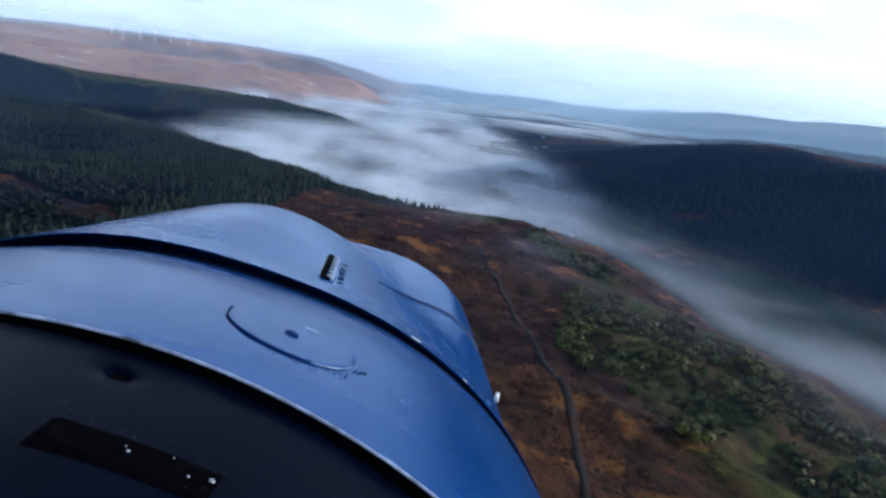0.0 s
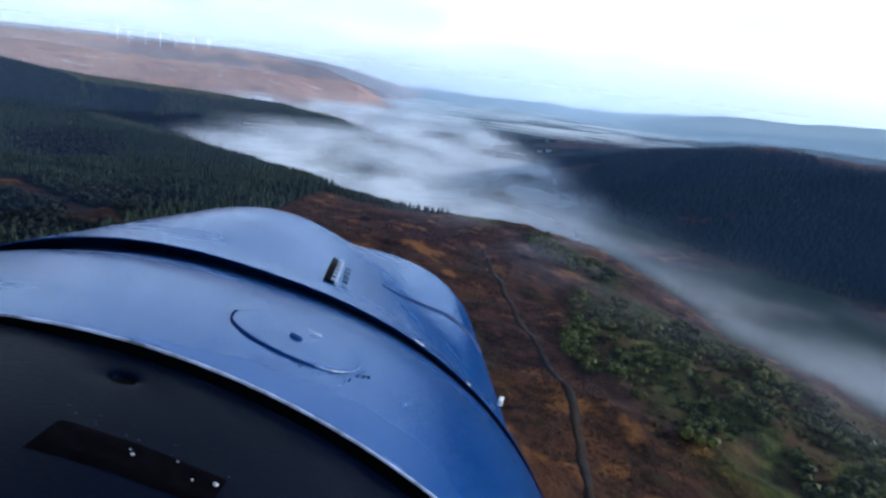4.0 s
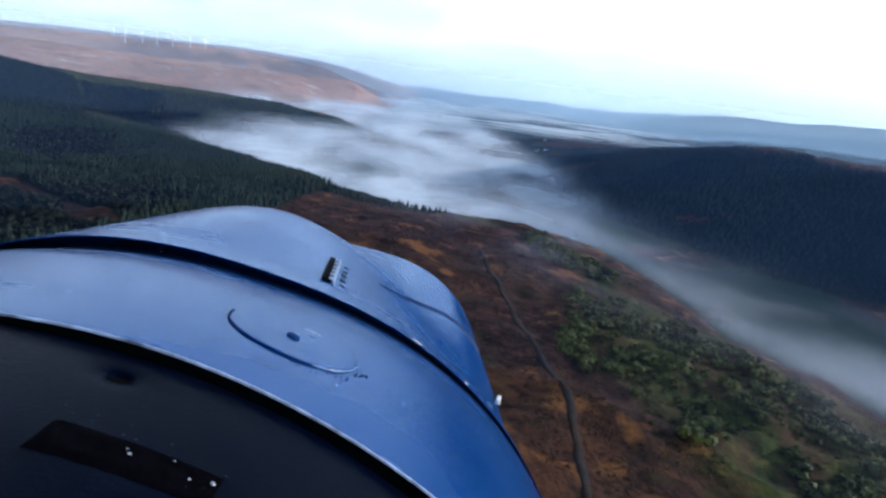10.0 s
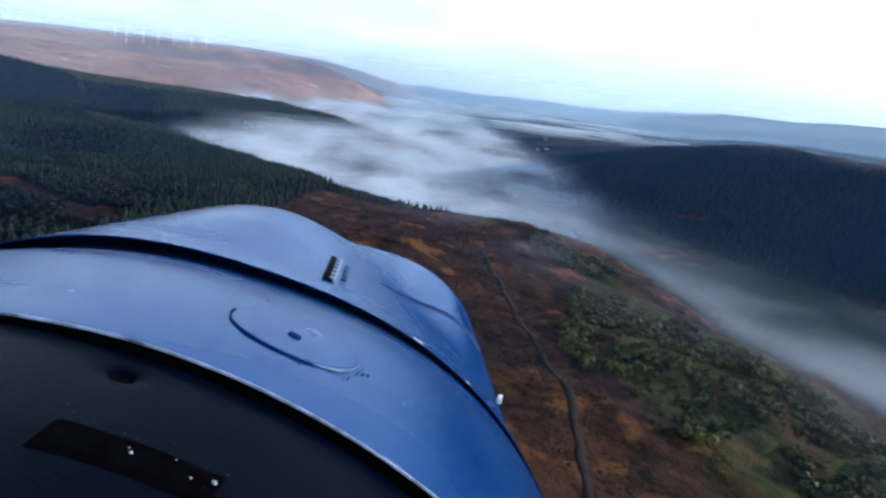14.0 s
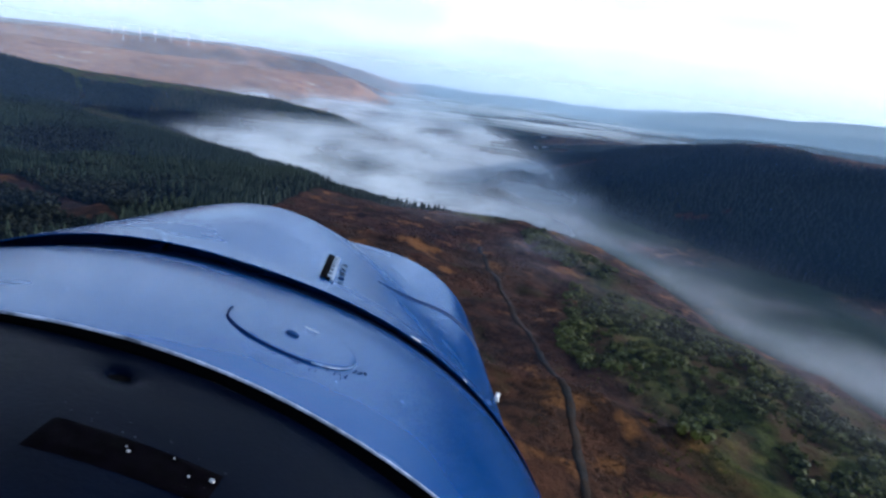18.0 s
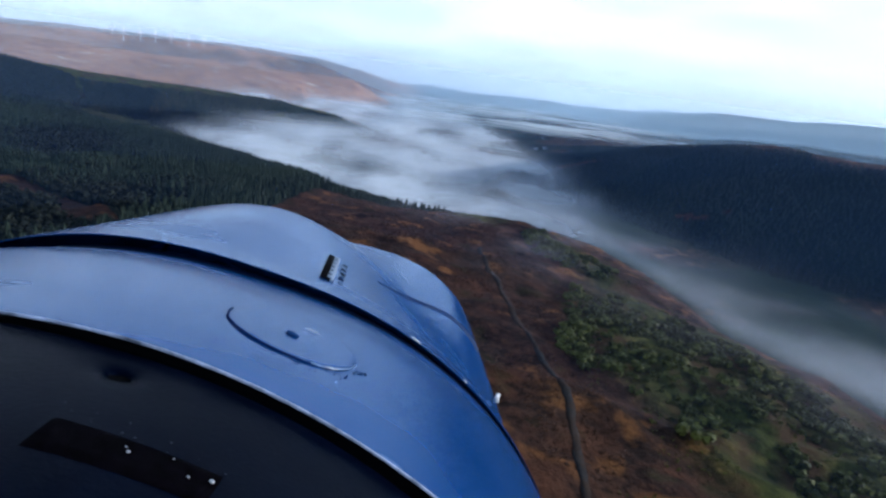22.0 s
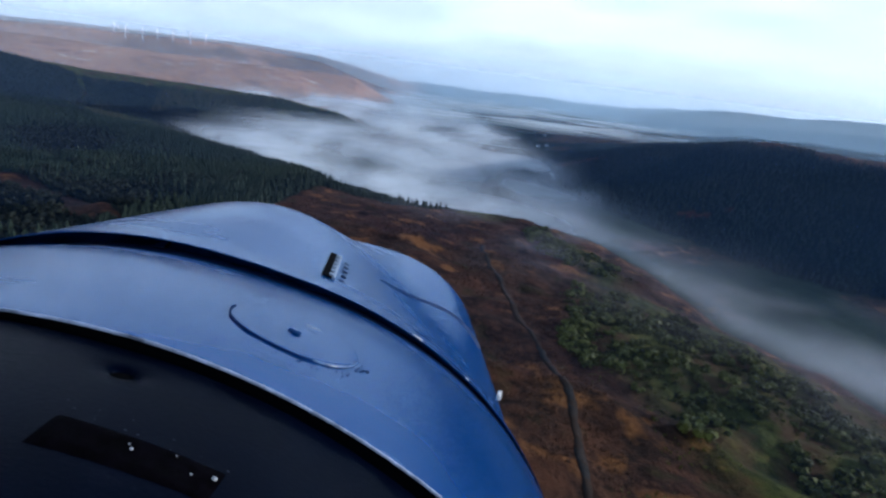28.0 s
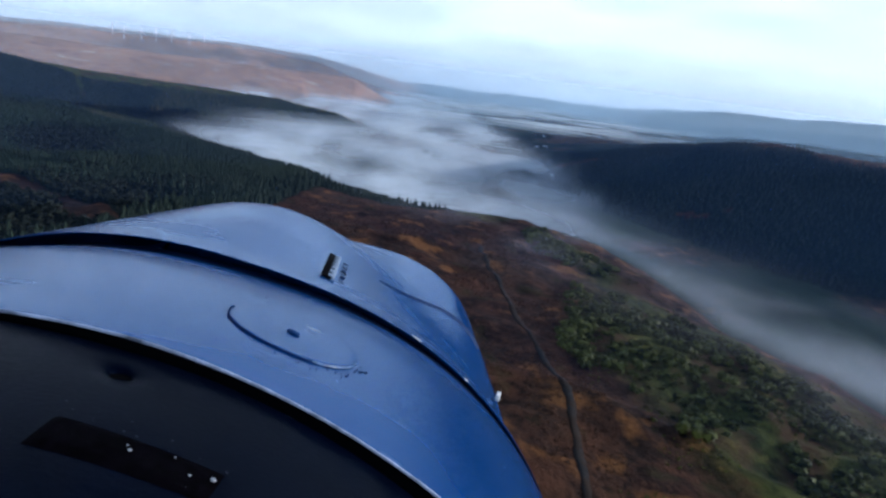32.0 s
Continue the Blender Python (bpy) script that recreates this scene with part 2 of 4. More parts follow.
STREAK = mist_material("streaky_mist", (0.90, 0.97, 1.0), 0.0030, 0.36, 0.58, 0.95, (0.6, 2.0, 1.0))
WISP = mist_material("thin_wisps", (0.88, 0.86, 1.0), 0.012, 0.42, 0.70, 0.26)
# tints of the added sheets that stand in for haze and blue air
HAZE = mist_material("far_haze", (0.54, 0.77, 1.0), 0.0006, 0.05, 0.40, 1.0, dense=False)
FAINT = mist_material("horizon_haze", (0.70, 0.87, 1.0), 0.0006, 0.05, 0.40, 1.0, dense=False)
AIR = mist_material("blue_air_tint", (0.12, 0.32, 0.88), 0.002, 0.05, 0.40, 1.0, dense=False)
BLUE = paint_material()
BLACK = plain("black_rubber", (0.0010, 0.0011, 0.0016), 0.9, grain=60)
BLACK.node_tree.nodes["Principled BSDF"].inputs["Specular IOR Level"].default_value = 0.03
DECK = deck_material()
TAPE = plain("black_tape", (0.0007, 0.0005, 0.0012), 0.8, grain=500, spread=0.9, bump=0.0004)
TAPE.node_tree.nodes["Principled BSDF"].inputs["Specular IOR Level"].default_value = 0.015
STEEL = plain("bright_steel", (0.42, 0.42, 0.42), 0.35, 0.9, grain=200)
GAP = plain("gap_shade_blue", (0.0008, 0.005, 0.022), 0.38, grain=30)
GAP.node_tree.nodes["Principled BSDF"].inputs["Specular IOR Level"].default_value = 0.25
DUST = plain("dust", (0.10, 0.15, 0.27), 0.7, grain=300)
CHIP = plain("bare_primer", (0.72, 0.72, 0.70), 0.5, grain=300)


def track_material():
    """Grey grit with grass and peat creeping in."""
    m, n, l, b = shader("track_grit")
    f, g = noise_fac(n, l, 0.5, 6, 0.65), noise_fac(n, l, 0.10, 5, 0.6)
    grit = ramp(n, l, f, [(0.3, (0.009, 0.009, 0.010)), (0.7, (0.024, 0.023, 0.024))])
    l.new(mixed(n, l, ramp(n, l, g, [(0.42, (0, 0, 0)), (0.56, (0.95, 0.95, 0.95))]), grit, (0.022, 0.014, 0.010)), b.inputs["Base Color"])
    b.inputs["Roughness"].default_value = 0.95
    b.inputs["Specular IOR Level"].default_value = 0.1
    bumped(n, l, b, f, 0.8, 0.3)
    return m


STONE = track_material()
HARL = plain("white_harling", (0.62, 0.61, 0.58), 0.85, grain=2)
SLATE = plain("slate", (0.10, 0.105, 0.12), 0.6, grain=3)
GLASS = plain("window_glass", (0.03, 0.04, 0.05), 0.08)
TIMBER = plain("painted_timber", (0.12, 0.05, 0.03), 0.6)
WHITE = plain("white_gelcoat", (0.82, 0.83, 0.84), 0.35, grain=0.3, spread=0.06)
WATER = plain("still_water", (0.02, 0.03, 0.035), 0.06, grain=0.02)


# ---------------------------------------------------------------- mesh tools
def mesh_of(name, verts, faces, mats, smooth=True, floats=None, mat_index=None):
    """A mesh from arrays; all faces have the same number of corners."""
    verts, faces = np.asarray(verts, np.float32), np.asarray(faces, np.int32)
    me = bpy.data.meshes.new(name)
    k = faces.shape[1]
    me.vertices.add(len(verts))
    me.vertices.foreach_set("co", verts.ravel())
    me.loops.add(faces.size)
    me.loops.foreach_set("vertex_index", faces.ravel())
    me.polygons.add(len(faces))
    me.polygons.foreach_set("loop_start", np.arange(0, faces.size, k, dtype=np.int32))
    me.polygons.foreach_set("use_smooth", np.full(len(faces), smooth))
    for m in mats if isinstance(mats, (list, tuple)) else [mats]:
        me.materials.append(m)
    if mat_index is not None:
        me.polygons.foreach_set("material_index", np.asarray(mat_index, np.int32))
    me.update(calc_edges=True)
    me.validate()
    for key, values in (floats or {}).items():
        me.attributes.new(key, "FLOAT", "POINT").data.foreach_set("value", np.asarray(values, np.float32))
    return me


def part(name, bm, material, parent, label="", smooth=False):
    """Links a bmesh as one mesh object under a thing or a part."""
    me = bpy.data.meshes.new(name)
    bm.to_mesh(me)
    bm.free()
    me.materials.append(material)
    if smooth:
        me.polygons.foreach_set("use_smooth", np.full(len(me.polygons), True))
    ob = new(name, me)
    ob.parent = parent
    return tagged(ob, label)


def under(name, me, parent, label=""):
    ob = new(name, me)
    ob.parent = parent
    return tagged(ob, label)


def box_bm(sx, sy, sz, at=(0, 0, 0), bevel=0.0, turn=None):
    bm = bmesh.new()
    bmesh.ops.create_cube(bm, size=1)
    bmesh.ops.scale(bm, vec=(sx, sy, sz), verts=bm.verts)
    if bevel:
        bmesh.ops.bevel(bm, geom=bm.edges[:], offset=bevel, segments=2, affect="EDGES", profile=0.6)
    bmesh.ops.transform(bm, matrix=Matrix.Translation(at) @ (turn or Matrix()), verts=bm.verts)
    return bm


def cone_bm(r1, r2, depth, at=(0, 0, 0), segs=14, turn=None):
    bm = bmesh.new()
    bmesh.ops.create_cone(bm, cap_ends=True, segments=segs, radius1=r1, radius2=r2, depth=depth)
    bmesh.ops.transform(bm, matrix=Matrix.Translation(at) @ (turn or Matrix()), verts=bm.verts)
    return bm


def smooth01(a):
    a = np.clip(a, 0, 1)
    return a * a * (3 - 2 * a)


def lattice(ix, iy, seed):
    h = (ix.astype(np.int64) * 374761393 + iy.astype(np.int64) * 668265263 + seed * 1442695041) & 0xFFFFFFFF
    h = ((h ^ (h >> 13)) * 1274126177) & 0xFFFFFFFF
    return ((h ^ (h >> 16)) & 0xFFFF) / 65535.0


def field_noise(x, y, wave, octaves=4, seed=1):
    """Smooth fractal noise in -1..1 over the plan."""
    total, amp, norm = 0.0, 1.0, 0.0
    for o in range(octaves):
        u, v = x / wave + 17.3 * o, y / wave - 9.1 * o
        iu, iv = np.floor(u), np.floor(v)
        fu, fv = smooth01(u - iu), smooth01(v - iv)
        a, b = lattice(iu, iv, seed + o), lattice(iu + 1, iv, seed + o)
        c, d = lattice(iu, iv + 1, seed + o), lattice(iu + 1, iv + 1, seed + o)
        total = total + amp * ((a * (1 - fu) + b * fu) * (1 - fv) + (c * (1 - fu) + d * fu) * fv - 0.5) * 2
        norm += amp
        amp *= 0.5
        wave *= 0.5
    return total / norm


def along(x, y, line):
    """Signed distance to a polyline in the plan (positive to the left of its run) and the values carried by its points there."""
    line = np.asarray(line, float)
    best = np.full(np.shape(x), 1e12)
    side = np.zeros(np.shape(x))
    carried = np.zeros(np.shape(x) + (line.shape[1] - 2,))
    for a, b in zip(line[:-1], line[1:]):
        dx, dy = b[0] - a[0], b[1] - a[1]
        t = np.clip(((x - a[0]) * dx + (y - a[1]) * dy) / (dx * dx + dy * dy), 0, 1)
        px, py = x - a[0] - t * dx, y - a[1] - t * dy
        d2 = px * px + py * py
        near = d2 < best
        best = np.where(near, d2, best)
        side = np.where(near, np.sign(dx * (y - a[1]) - dy * (x - a[0])), side)
        value = a[2:] + t[..., None] * (b[2:] - a[2:])
        carried = np.where(near[..., None], value, carried)
    return np.sqrt(best) * np.where(side == 0, 1, side), carried


def soft_max(a, b, k):
    h = np.clip(0.5 + 0.5 * (a - b) / k, 0, 1)
    return b + (a - b) * h + k * h * (1 - h)


# ---------------------------------------------------------------- the plan of the land (x right, y ahead, z up)
SPUR_RIM = ((-1900, -900, -620, -415, -184, 74, 204, 300, 400), (90, 45, 30, 26, 46, 42, 38, 28, 26))          # its height along x
RIGHT_TOP = ((-1200, 0, 380, 577, 718, 970, 1240, 1450, 1800, 2332, 4600), (172, 166, 162, 158, 154, 148, 134, 98, 60, 36, 30))   # the right hill's height along y
SPUR = [(-1900, 900, 90), (-900, 1120, 45), (-620, 1180, 30), (-415, 1020, 24), (-184, 772, 46), (-37, 684, 42), (74, 690, 42), (162, 640, 40), (204, 545, 38),
        (225, 445, 36), (252, 405, 33), (282, 365, 30), (300, 320, 28), (340, 150, 26), (370, -300, 26), (500, -1200, 30)]
RIGHT_FOOT = [(-400, 4600, 30), (-139, 3921, 35), (60, 2332, 35), (150, 1800, 66), (150, 1075, 92), (235, 970, 100), (352, 718, 112), (471, 577, 122), (640, 380, 135), (760, 0, 150), (820, -1200, 160)]
LEFT_CREST = [(-3600, 700, 205, 420), (-2300, 1000, 175, 380), (-1500, 1300, 132, 330), (-1217, 1459, 112, 300), (-1026, 1599, 88, 280), (-757, 1688, 80, 260), (-523, 1722, 76, 230), (-364, 1763, 52, 190), (-260, 1800, 8, 140)]
MOOR_EDGE = [(-4600, 2100, 190, 700), (-2700, 2500, 140, 600), (-1500, 2800, 125, 520), (-900, 3150, 128, 430), (-600, 3241, 120, 300), (-420, 3290, 40, 200), (-330, 3320, 5, 150)]
SKY_RIDGE = [(-4700, 1900, 240, 600), (-3300, 3300, 195, 560), (-2646, 3500, 200, 520), (-2187, 3760, 218, 480), (-1402, 4120, 232, 430), (-1081, 4230, 220, 360), (-793, 4420, 170, 330), (-400, 4700, 90, 300)]
MID_RIDGE = [(300, 3050, 28, 200), (700, 2900, 56, 260), (1300, 2600, 96, 320), (2000, 2100, 132, 420), (2800, 1200, 160, 500)]
FAR_RIDGE = [(-1500, 4700, 150, 260), (-192, 4860, 108, 220), (400, 4840, 118, 230), (797, 4780, 118, 220), (1150, 4680, 146, 220), (1543, 4460, 186, 240), (1911, 4230, 212, 260), (2300, 4020, 220, 300), (2750, 3760, 236, 320), (3900, 2600, 260, 400), (4700, 600, 280, 500)]
KNOLLS = [(75, 930, 19, 40), (150, 1190, 17, 55), (-190, 1480, 19, 110), (90, 1560, 15, 70), (-30, 1900, 15, 90)]          # x, y, height, width
TRACK = [(60, 60), (52, 120), (56, 169), (60, 217), (52, 267), (45, 310), (43, 351), (34, 400), (30, 450)]
WOOD_EDGE = [(-600, -200), (-200, 60), (-150, 250), (-140, 400), (-140, 535), (-130, 600), (-40, 628), (20, 640), (48, 668), (60, 730)]


def ground(x, y):
    """Height of the land, in metres above the valley floor's level."""
    x, y = np.asarray(x, float), np.asarray(y, float)
    r = np.hypot(x, y)
    calm = smooth01((r - 60) / 400)
    floor = 5 + 2.0 * field_noise(x, y, 300, 2, 5) + 22 * smooth01((y - 2600) / 1800) * smooth01((x - 100) / 900)
    d, c = along(x, y, SPUR)
    inside = -d + 14 * field_noise(x, y, 130, 3, 21)
    rim = np.interp(x, *SPUR_RIM)
    spur = np.where(inside > 0, rim + 60 * (1 - np.exp(-np.maximum(inside, 0) / 250)), rim + 0.42 * inside)
    spur = np.maximum(spur, 0) + (4.5 * field_noise(x, y, 70, 3, 31) + 2.2 * field_noise(x, y, 22, 2, 33)) * smooth01((inside + 40) / 60)
    z = soft_max(floor, spur, 10)
    d, c = along(x, y, RIGHT_FOOT)
    d = d + 55 * field_noise(x, y, 420, 3, 41)
    hill = (np.interp(y, *RIGHT_TOP) + 34 * field_noise(x, y, 520, 4, 43) + 16 * np.abs(field_noise(x + 0.5 * y, 0.7 * y, 190, 3, 45))) * smooth01((d + 10) / 540) ** 0.8 * (1 - 0.4 * smooth01((d - 620) / 800))
    z = soft_max(z, hill, 10)
    for line, rough, wave, seed in ((LEFT_CREST, 9, 260, 51), (MOOR_EDGE, 14, 380, 61), (SKY_RIDGE, 12, 600, 71), (MID_RIDGE, 30, 420, 77), (FAR_RIDGE, 70, 800, 81)):
        d, c = along(x, y, line)
        h = c[..., 0] + rough * field_noise(x, y, wave, 4, seed) * np.clip(c[..., 0] / 80, 0, 1)
        z = soft_max(z, h * np.exp(-(d / c[..., 1]) ** 2), 14)
    for kx, ky, kh, kw in KNOLLS:
        z = z + kh * np.exp(-(((x - kx) / kw) ** 2 + ((y - ky) / (1.4 * kw)) ** 2)) * (1 + 0.35 * field_noise(x, y, 30, 2, 87))
    behind = smooth01((-y - 100) / 900)
    z = z + behind * 25 * (1 + field_noise(x, y, 700, 3, 91))
    hummock = (2.0 * field_noise(x, y, 15, 2, 97) - 4.2 * np.abs(field_noise(0.6 * x + 0.3 * y, 1.3 * y, 44, 3, 98)) + 1.2) * smooth01((900 - r) / 250) * smooth01((z - 24) / 14)
    return z + 0.9 * calm * field_noise(x, y, 40, 3, 95) + hummock


def wood_cover(x, y):
    """How much of the ground is conifer wood, 0 to 1."""
    ragged = 16 * field_noise(x, y, 90, 3, 101)
    d, _ = along(x, y, WOOD_EDGE)
    left = (d + ragged * 0.5 > 0) & (y > -200) & (y < 1500)
    spur_d, _ = along(x, y, SPUR)
    left &= (spur_d < 6) | (x < -330)
    crest, _ = along(x, y, LEFT_CREST)
    slope = (crest < -35 + 5 * ragged - 70 * smooth01((-x - 500) / 300)) & (crest > -520) & (x < -230) & (x > -2400)
    slope &= field_noise(x, y, 150, 3, 105) > -0.30
    foot, _ = along(x, y, RIGHT_FOOT)
    right = (foot + 2.2 * ragged > 45) & (foot + 3 * ragged < 350 + 360 * field_noise(x, y, 300, 3, 107)) & (y < 2300)
    right &= field_noise(x + 0.5 * y, 2.0 * y, 260, 4, 109) < 0.37
    ride, _ = along(x, y, [(-420, 455), (-330, 420), (-265, 380), (-215, 340)])
    gully, _ = along(x, y, [(-820, 1150), (-900, 1400), (-1010, 1540)])
    knoll = np.zeros(np.shape(x), bool)
    for kx, ky, kh, kw in KNOLLS[:2]:
        knoll |= np.hypot(x - kx, (y - ky) / 1.4) < 0.62 * kw + 0.4 * ragged
    gap = (np.abs(ride) < 17 + 0.6 * ragged) | (np.abs(gully) < 7)
    return ((left | slope | right | knoll) & ~gap).astype(float)


# ---------------------------------------------------------------- ground: one sheet to the horizon
def polar(r0, r1, rings, fine, half, coarse):
    """Plan points on rings round the start, close together ahead and wide apart behind."""
    rad = r0 * (r1 / r0) ** (np.arange(rings) / (rings - 1))
    ahead = np.linspace(-half, half, fine)
    rest = np.linspace(half, 360 - half, coarse + 2)[1:-1]
    az = np.radians(np.concatenate([ahead, rest]))
    return rad, az


def ring_faces(rings, n, closed=True):
    i, j = np.meshgrid(np.arange(rings - 1), np.arange(n if closed else n - 1), indexing="ij")
    k = (j + 1) % n
    return np.stack([i * n + j, (i + 1) * n + j, (i + 1) * n + k, i * n + k], -1).reshape(-1, 4)[:, ::-1]


rad, az = polar(8.0, 4960.0, 520, 560, 54.0, 110)
R, A = np.meshgrid(rad, az, indexing="ij")
gx, gy = R * np.sin(A), R * np.cos(A)
gz = ground(gx, gy)
wood = wood_cover(gx, gy)
spur_d, _ = along(gx, gy, SPUR)
foot_d, _ = along(gx, gy, RIGHT_FOOT)
crest_d, _ = along(gx, gy, LEFT_CREST)
patch = field_noise(gx, gy, 160, 4, 111)
on_spur = smooth01((-spur_d + 10) / 30)
grass = on_spur * smooth01((gx - 48 - 0.07 * gy + 55 * patch) / 40) * smooth01((-spur_d - 28 + 40 * patch) / 30) * smooth01((600 - gy) / 60)
grass = np.maximum(grass, smooth01((40 + 60 * patch - np.hypot(gx - 40, gy - 610)) / 25))
grass = np.maximum(grass, 1.0 * smooth01((crest_d + 230) / 60) * smooth01((70 - crest_d) / 60) * smooth01((-gx - 260) / 120) * smooth01((gx + 2600) / 200))
low = smooth01((26 - gz) / 12)
meadow = low * smooth01((field_noise(gx, gy, 210, 2, 121) + 0.45) / 0.2)
# bare carries the painted sunlit tones, strongest on the far left moor
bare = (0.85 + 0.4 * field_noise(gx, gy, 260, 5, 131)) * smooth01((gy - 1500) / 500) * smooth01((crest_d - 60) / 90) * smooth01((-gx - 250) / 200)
bare = np.maximum(bare, 0.16 * smooth01((field_noise(gx, 2.2 * gy, 170, 5, 133) - 0.18) / 0.2) * smooth01((foot_d - 520) / 100) * smooth01((4300 - R) / 300))
grass = grass + smooth01((foot_d - 700) / 300) * smooth01(patch * 3) * 0.3
far_dark = smooth01((foot_d - 760) / 200) * smooth01((field_noise(gx, 1.6 * gy, 330, 5, 141) + 0.34) / 0.16)
wood = np.maximum(wood, 0.95 * far_dark)
ridge_d, _ = along(gx, gy, SKY_RIDGE)
plantation = 0.55 * smooth01((200 + 200 * field_noise(gx, gy, 420, 3, 151) - np.abs(ridge_d + 300)) / 50) * smooth01((gx + 2300) / 400) * smooth01((-gx - 300) / 300) * (gy > 3000)
wood, bare = np.maximum(wood, plantation), bare * (1 - plantation)
clearing = smooth01((crest_d + 520) / 60) * smooth01((30 - crest_d) / 40) * (1 - wood) * smooth01((-gx - 230) / 60)
grass = np.maximum(grass, 0.75 * clearing)
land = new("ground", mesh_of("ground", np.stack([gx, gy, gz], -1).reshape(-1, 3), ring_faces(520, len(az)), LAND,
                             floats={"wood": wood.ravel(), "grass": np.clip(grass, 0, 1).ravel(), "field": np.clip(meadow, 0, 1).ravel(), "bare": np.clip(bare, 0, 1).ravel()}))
tagged(land, "brown autumn moor and dark wooded hills round a valley", "ground", kind="structure")


# ---------------------------------------------------------------- mist and haze
def mist_sheet(name, z, material, strength, near, far, label, reach, seed, swell=5.5):
    """A level bank of mist that thins out towards the slopes that hold it."""
    rad_m, az_m = near * (far / near) ** (np.arange(150) / 149), np.radians(np.linspace(-52, 52, 260))
    rm, am = np.meshgrid(rad_m, az_m, indexing="ij")
    x, y = rm * np.sin(am), rm * np.cos(am)
    zz = z + swell * field_noise(x, y, 190, 3, 203) + 0.19 * swell * field_noise(x, y, 60, 2, seed + 5)
    clear = zz - ground(x, y)
    d = smooth01((clear + 3) / 22) * reach(x, y) * strength
    d = d * smooth01((rm - near) / (0.1 * near)) * smooth01((far - rm) / 250)
    ob = new(name, mesh_of(name, np.stack([x, y, zz], -1).reshape(-1, 3), ring_faces(150, 260, False), material, floats={"thick": d.ravel()}))
    return tagged(ob, label, "mist", group="valley mist", kind="stuff")


def valley_reach(x, y):
    s, _ = along(x, y, SPUR)
    f, _ = along(x, y, RIGHT_FOOT)
    body = smooth01((70 - f - 240 * field_noise(0.3 * x, y, 150, 4, 265)) / 110)
    body = body * (0.80 + 0.20 * smooth01((-f - 60) / 350))          # thinner towards the right-hand slope
    hug = smooth01((130 - s) / 110)                       # in the near part it clings to the spur's foot
    nearness = smooth01((1150 - y) / 350) * smooth01((x - 90) / 150)
    tip = smooth01((x + (0.52 + 0.14 * field_noise(0.5 * x, y, 170, 4, 261)) * y) / (0.24 * y)) * smooth01((1.15 + field_noise(x, y, 300, 3, 263)) / 0.5)
    return np.clip(body * tip * (1 - nearness * (1 - 0.23 * hug - 0.04)), 0, 1) * np.where(y > 2700, 0.8, 1.0)


for level, strength, seed in ((13, 0.75, 201), (20, 0.8, 211), (27, 0.7, 221), (34, 0.5, 231), (43, 0.26, 237), (53, 0.13, 239)):
    mist_sheet("mist_bank", level, MIST, strength, 380, 4700, "white morning mist lying in the valley", valley_reach, seed)


def far_reach(x, y):
    return smooth01((y - 2050) / 400) * smooth01((x + 500) / 300) * smooth01((field_noise(0.35 * x, y, 330, 4, 247) + 0.04) / 0.20)


for level, strength, seed in ((40, 0.6, 243), (50, 0.7, 245), (62, 0.8, 241)):
    mist_sheet("mist_streak", level, STREAK, strength, 1950, 4850, "thin streaks of mist over the far lowland", far_reach, seed)


def wisp_reach(x, y):
    return np.clip(np.exp(-((x - 60) / 130) ** 2 - ((y - 480) / 130) ** 2) + 0.5 * np.exp(-((x - 245) / 75) ** 2 - ((y - 320) / 120) ** 2), 0, 1)


mist_sheet("mist_wisp", 76, WISP, 1.0, 240, 800, "faint wisps of mist over the moor", wisp_reach, 251, 1.5)


def haze_veil(radius, strength, material):
    """A curved see-through sheet added to stand in for haze, densest near the ground."""
    a = np.radians(np.linspace(-66, 66, 90))
    z = np.linspace(-10, 620, 40)
    zz, aa = np.meshgrid(z, a, indexing="ij")
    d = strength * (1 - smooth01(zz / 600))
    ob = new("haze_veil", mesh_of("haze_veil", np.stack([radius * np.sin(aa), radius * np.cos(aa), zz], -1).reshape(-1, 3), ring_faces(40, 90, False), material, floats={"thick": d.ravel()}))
    return tagged(ob, "added see-through sheet standing in for blue haze", "haze", kind="structure")


# near sheets tint the shaded slopes blue, far ones pale the hills
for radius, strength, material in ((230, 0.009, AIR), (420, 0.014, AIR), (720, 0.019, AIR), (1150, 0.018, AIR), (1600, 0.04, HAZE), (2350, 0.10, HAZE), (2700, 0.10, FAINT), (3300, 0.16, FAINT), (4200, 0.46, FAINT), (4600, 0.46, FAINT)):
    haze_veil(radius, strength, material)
scene.cycles.transparent_max_bounces = 32


# ---------------------------------------------------------------- woods
def conifer_template(tiers, sides, seed, ragged=0.25):
    """Stacked drooping skirts of a spruce, 1 m high; triangles."""
    rnd = random.Random(seed)
    v, fc = [], []
    for k in range(tiers):
        top = 0.42 + 0.58 * (k + 1) / tiers if k < tiers - 1 else 1.0
        foot = 0.08 + 0.78 * k / tiers
        rr = 0.21 * (1 - 0.80 * k / tiers)
        tip = len(v)
        v.append((0, 0, top))
        turn = rnd.random() * 6.28
        for s in range(sides):
            g = rr * (1 + ragged * (rnd.random() * 2 - 1)) * (1.0 if s % 2 else 0.72)
            v.append((g * math.cos(turn + 6.283 * s / sides), g * math.sin(turn + 6.283 * s / sides), foot + 0.05 * (rnd.random() - 0.5) + (0.0 if s % 2 else 0.04)))
        fc += [(tip, tip + 1 + s, tip + 1 + (s + 1) % sides) for s in range(sides)]
    return np.array(v), np.array(fc)


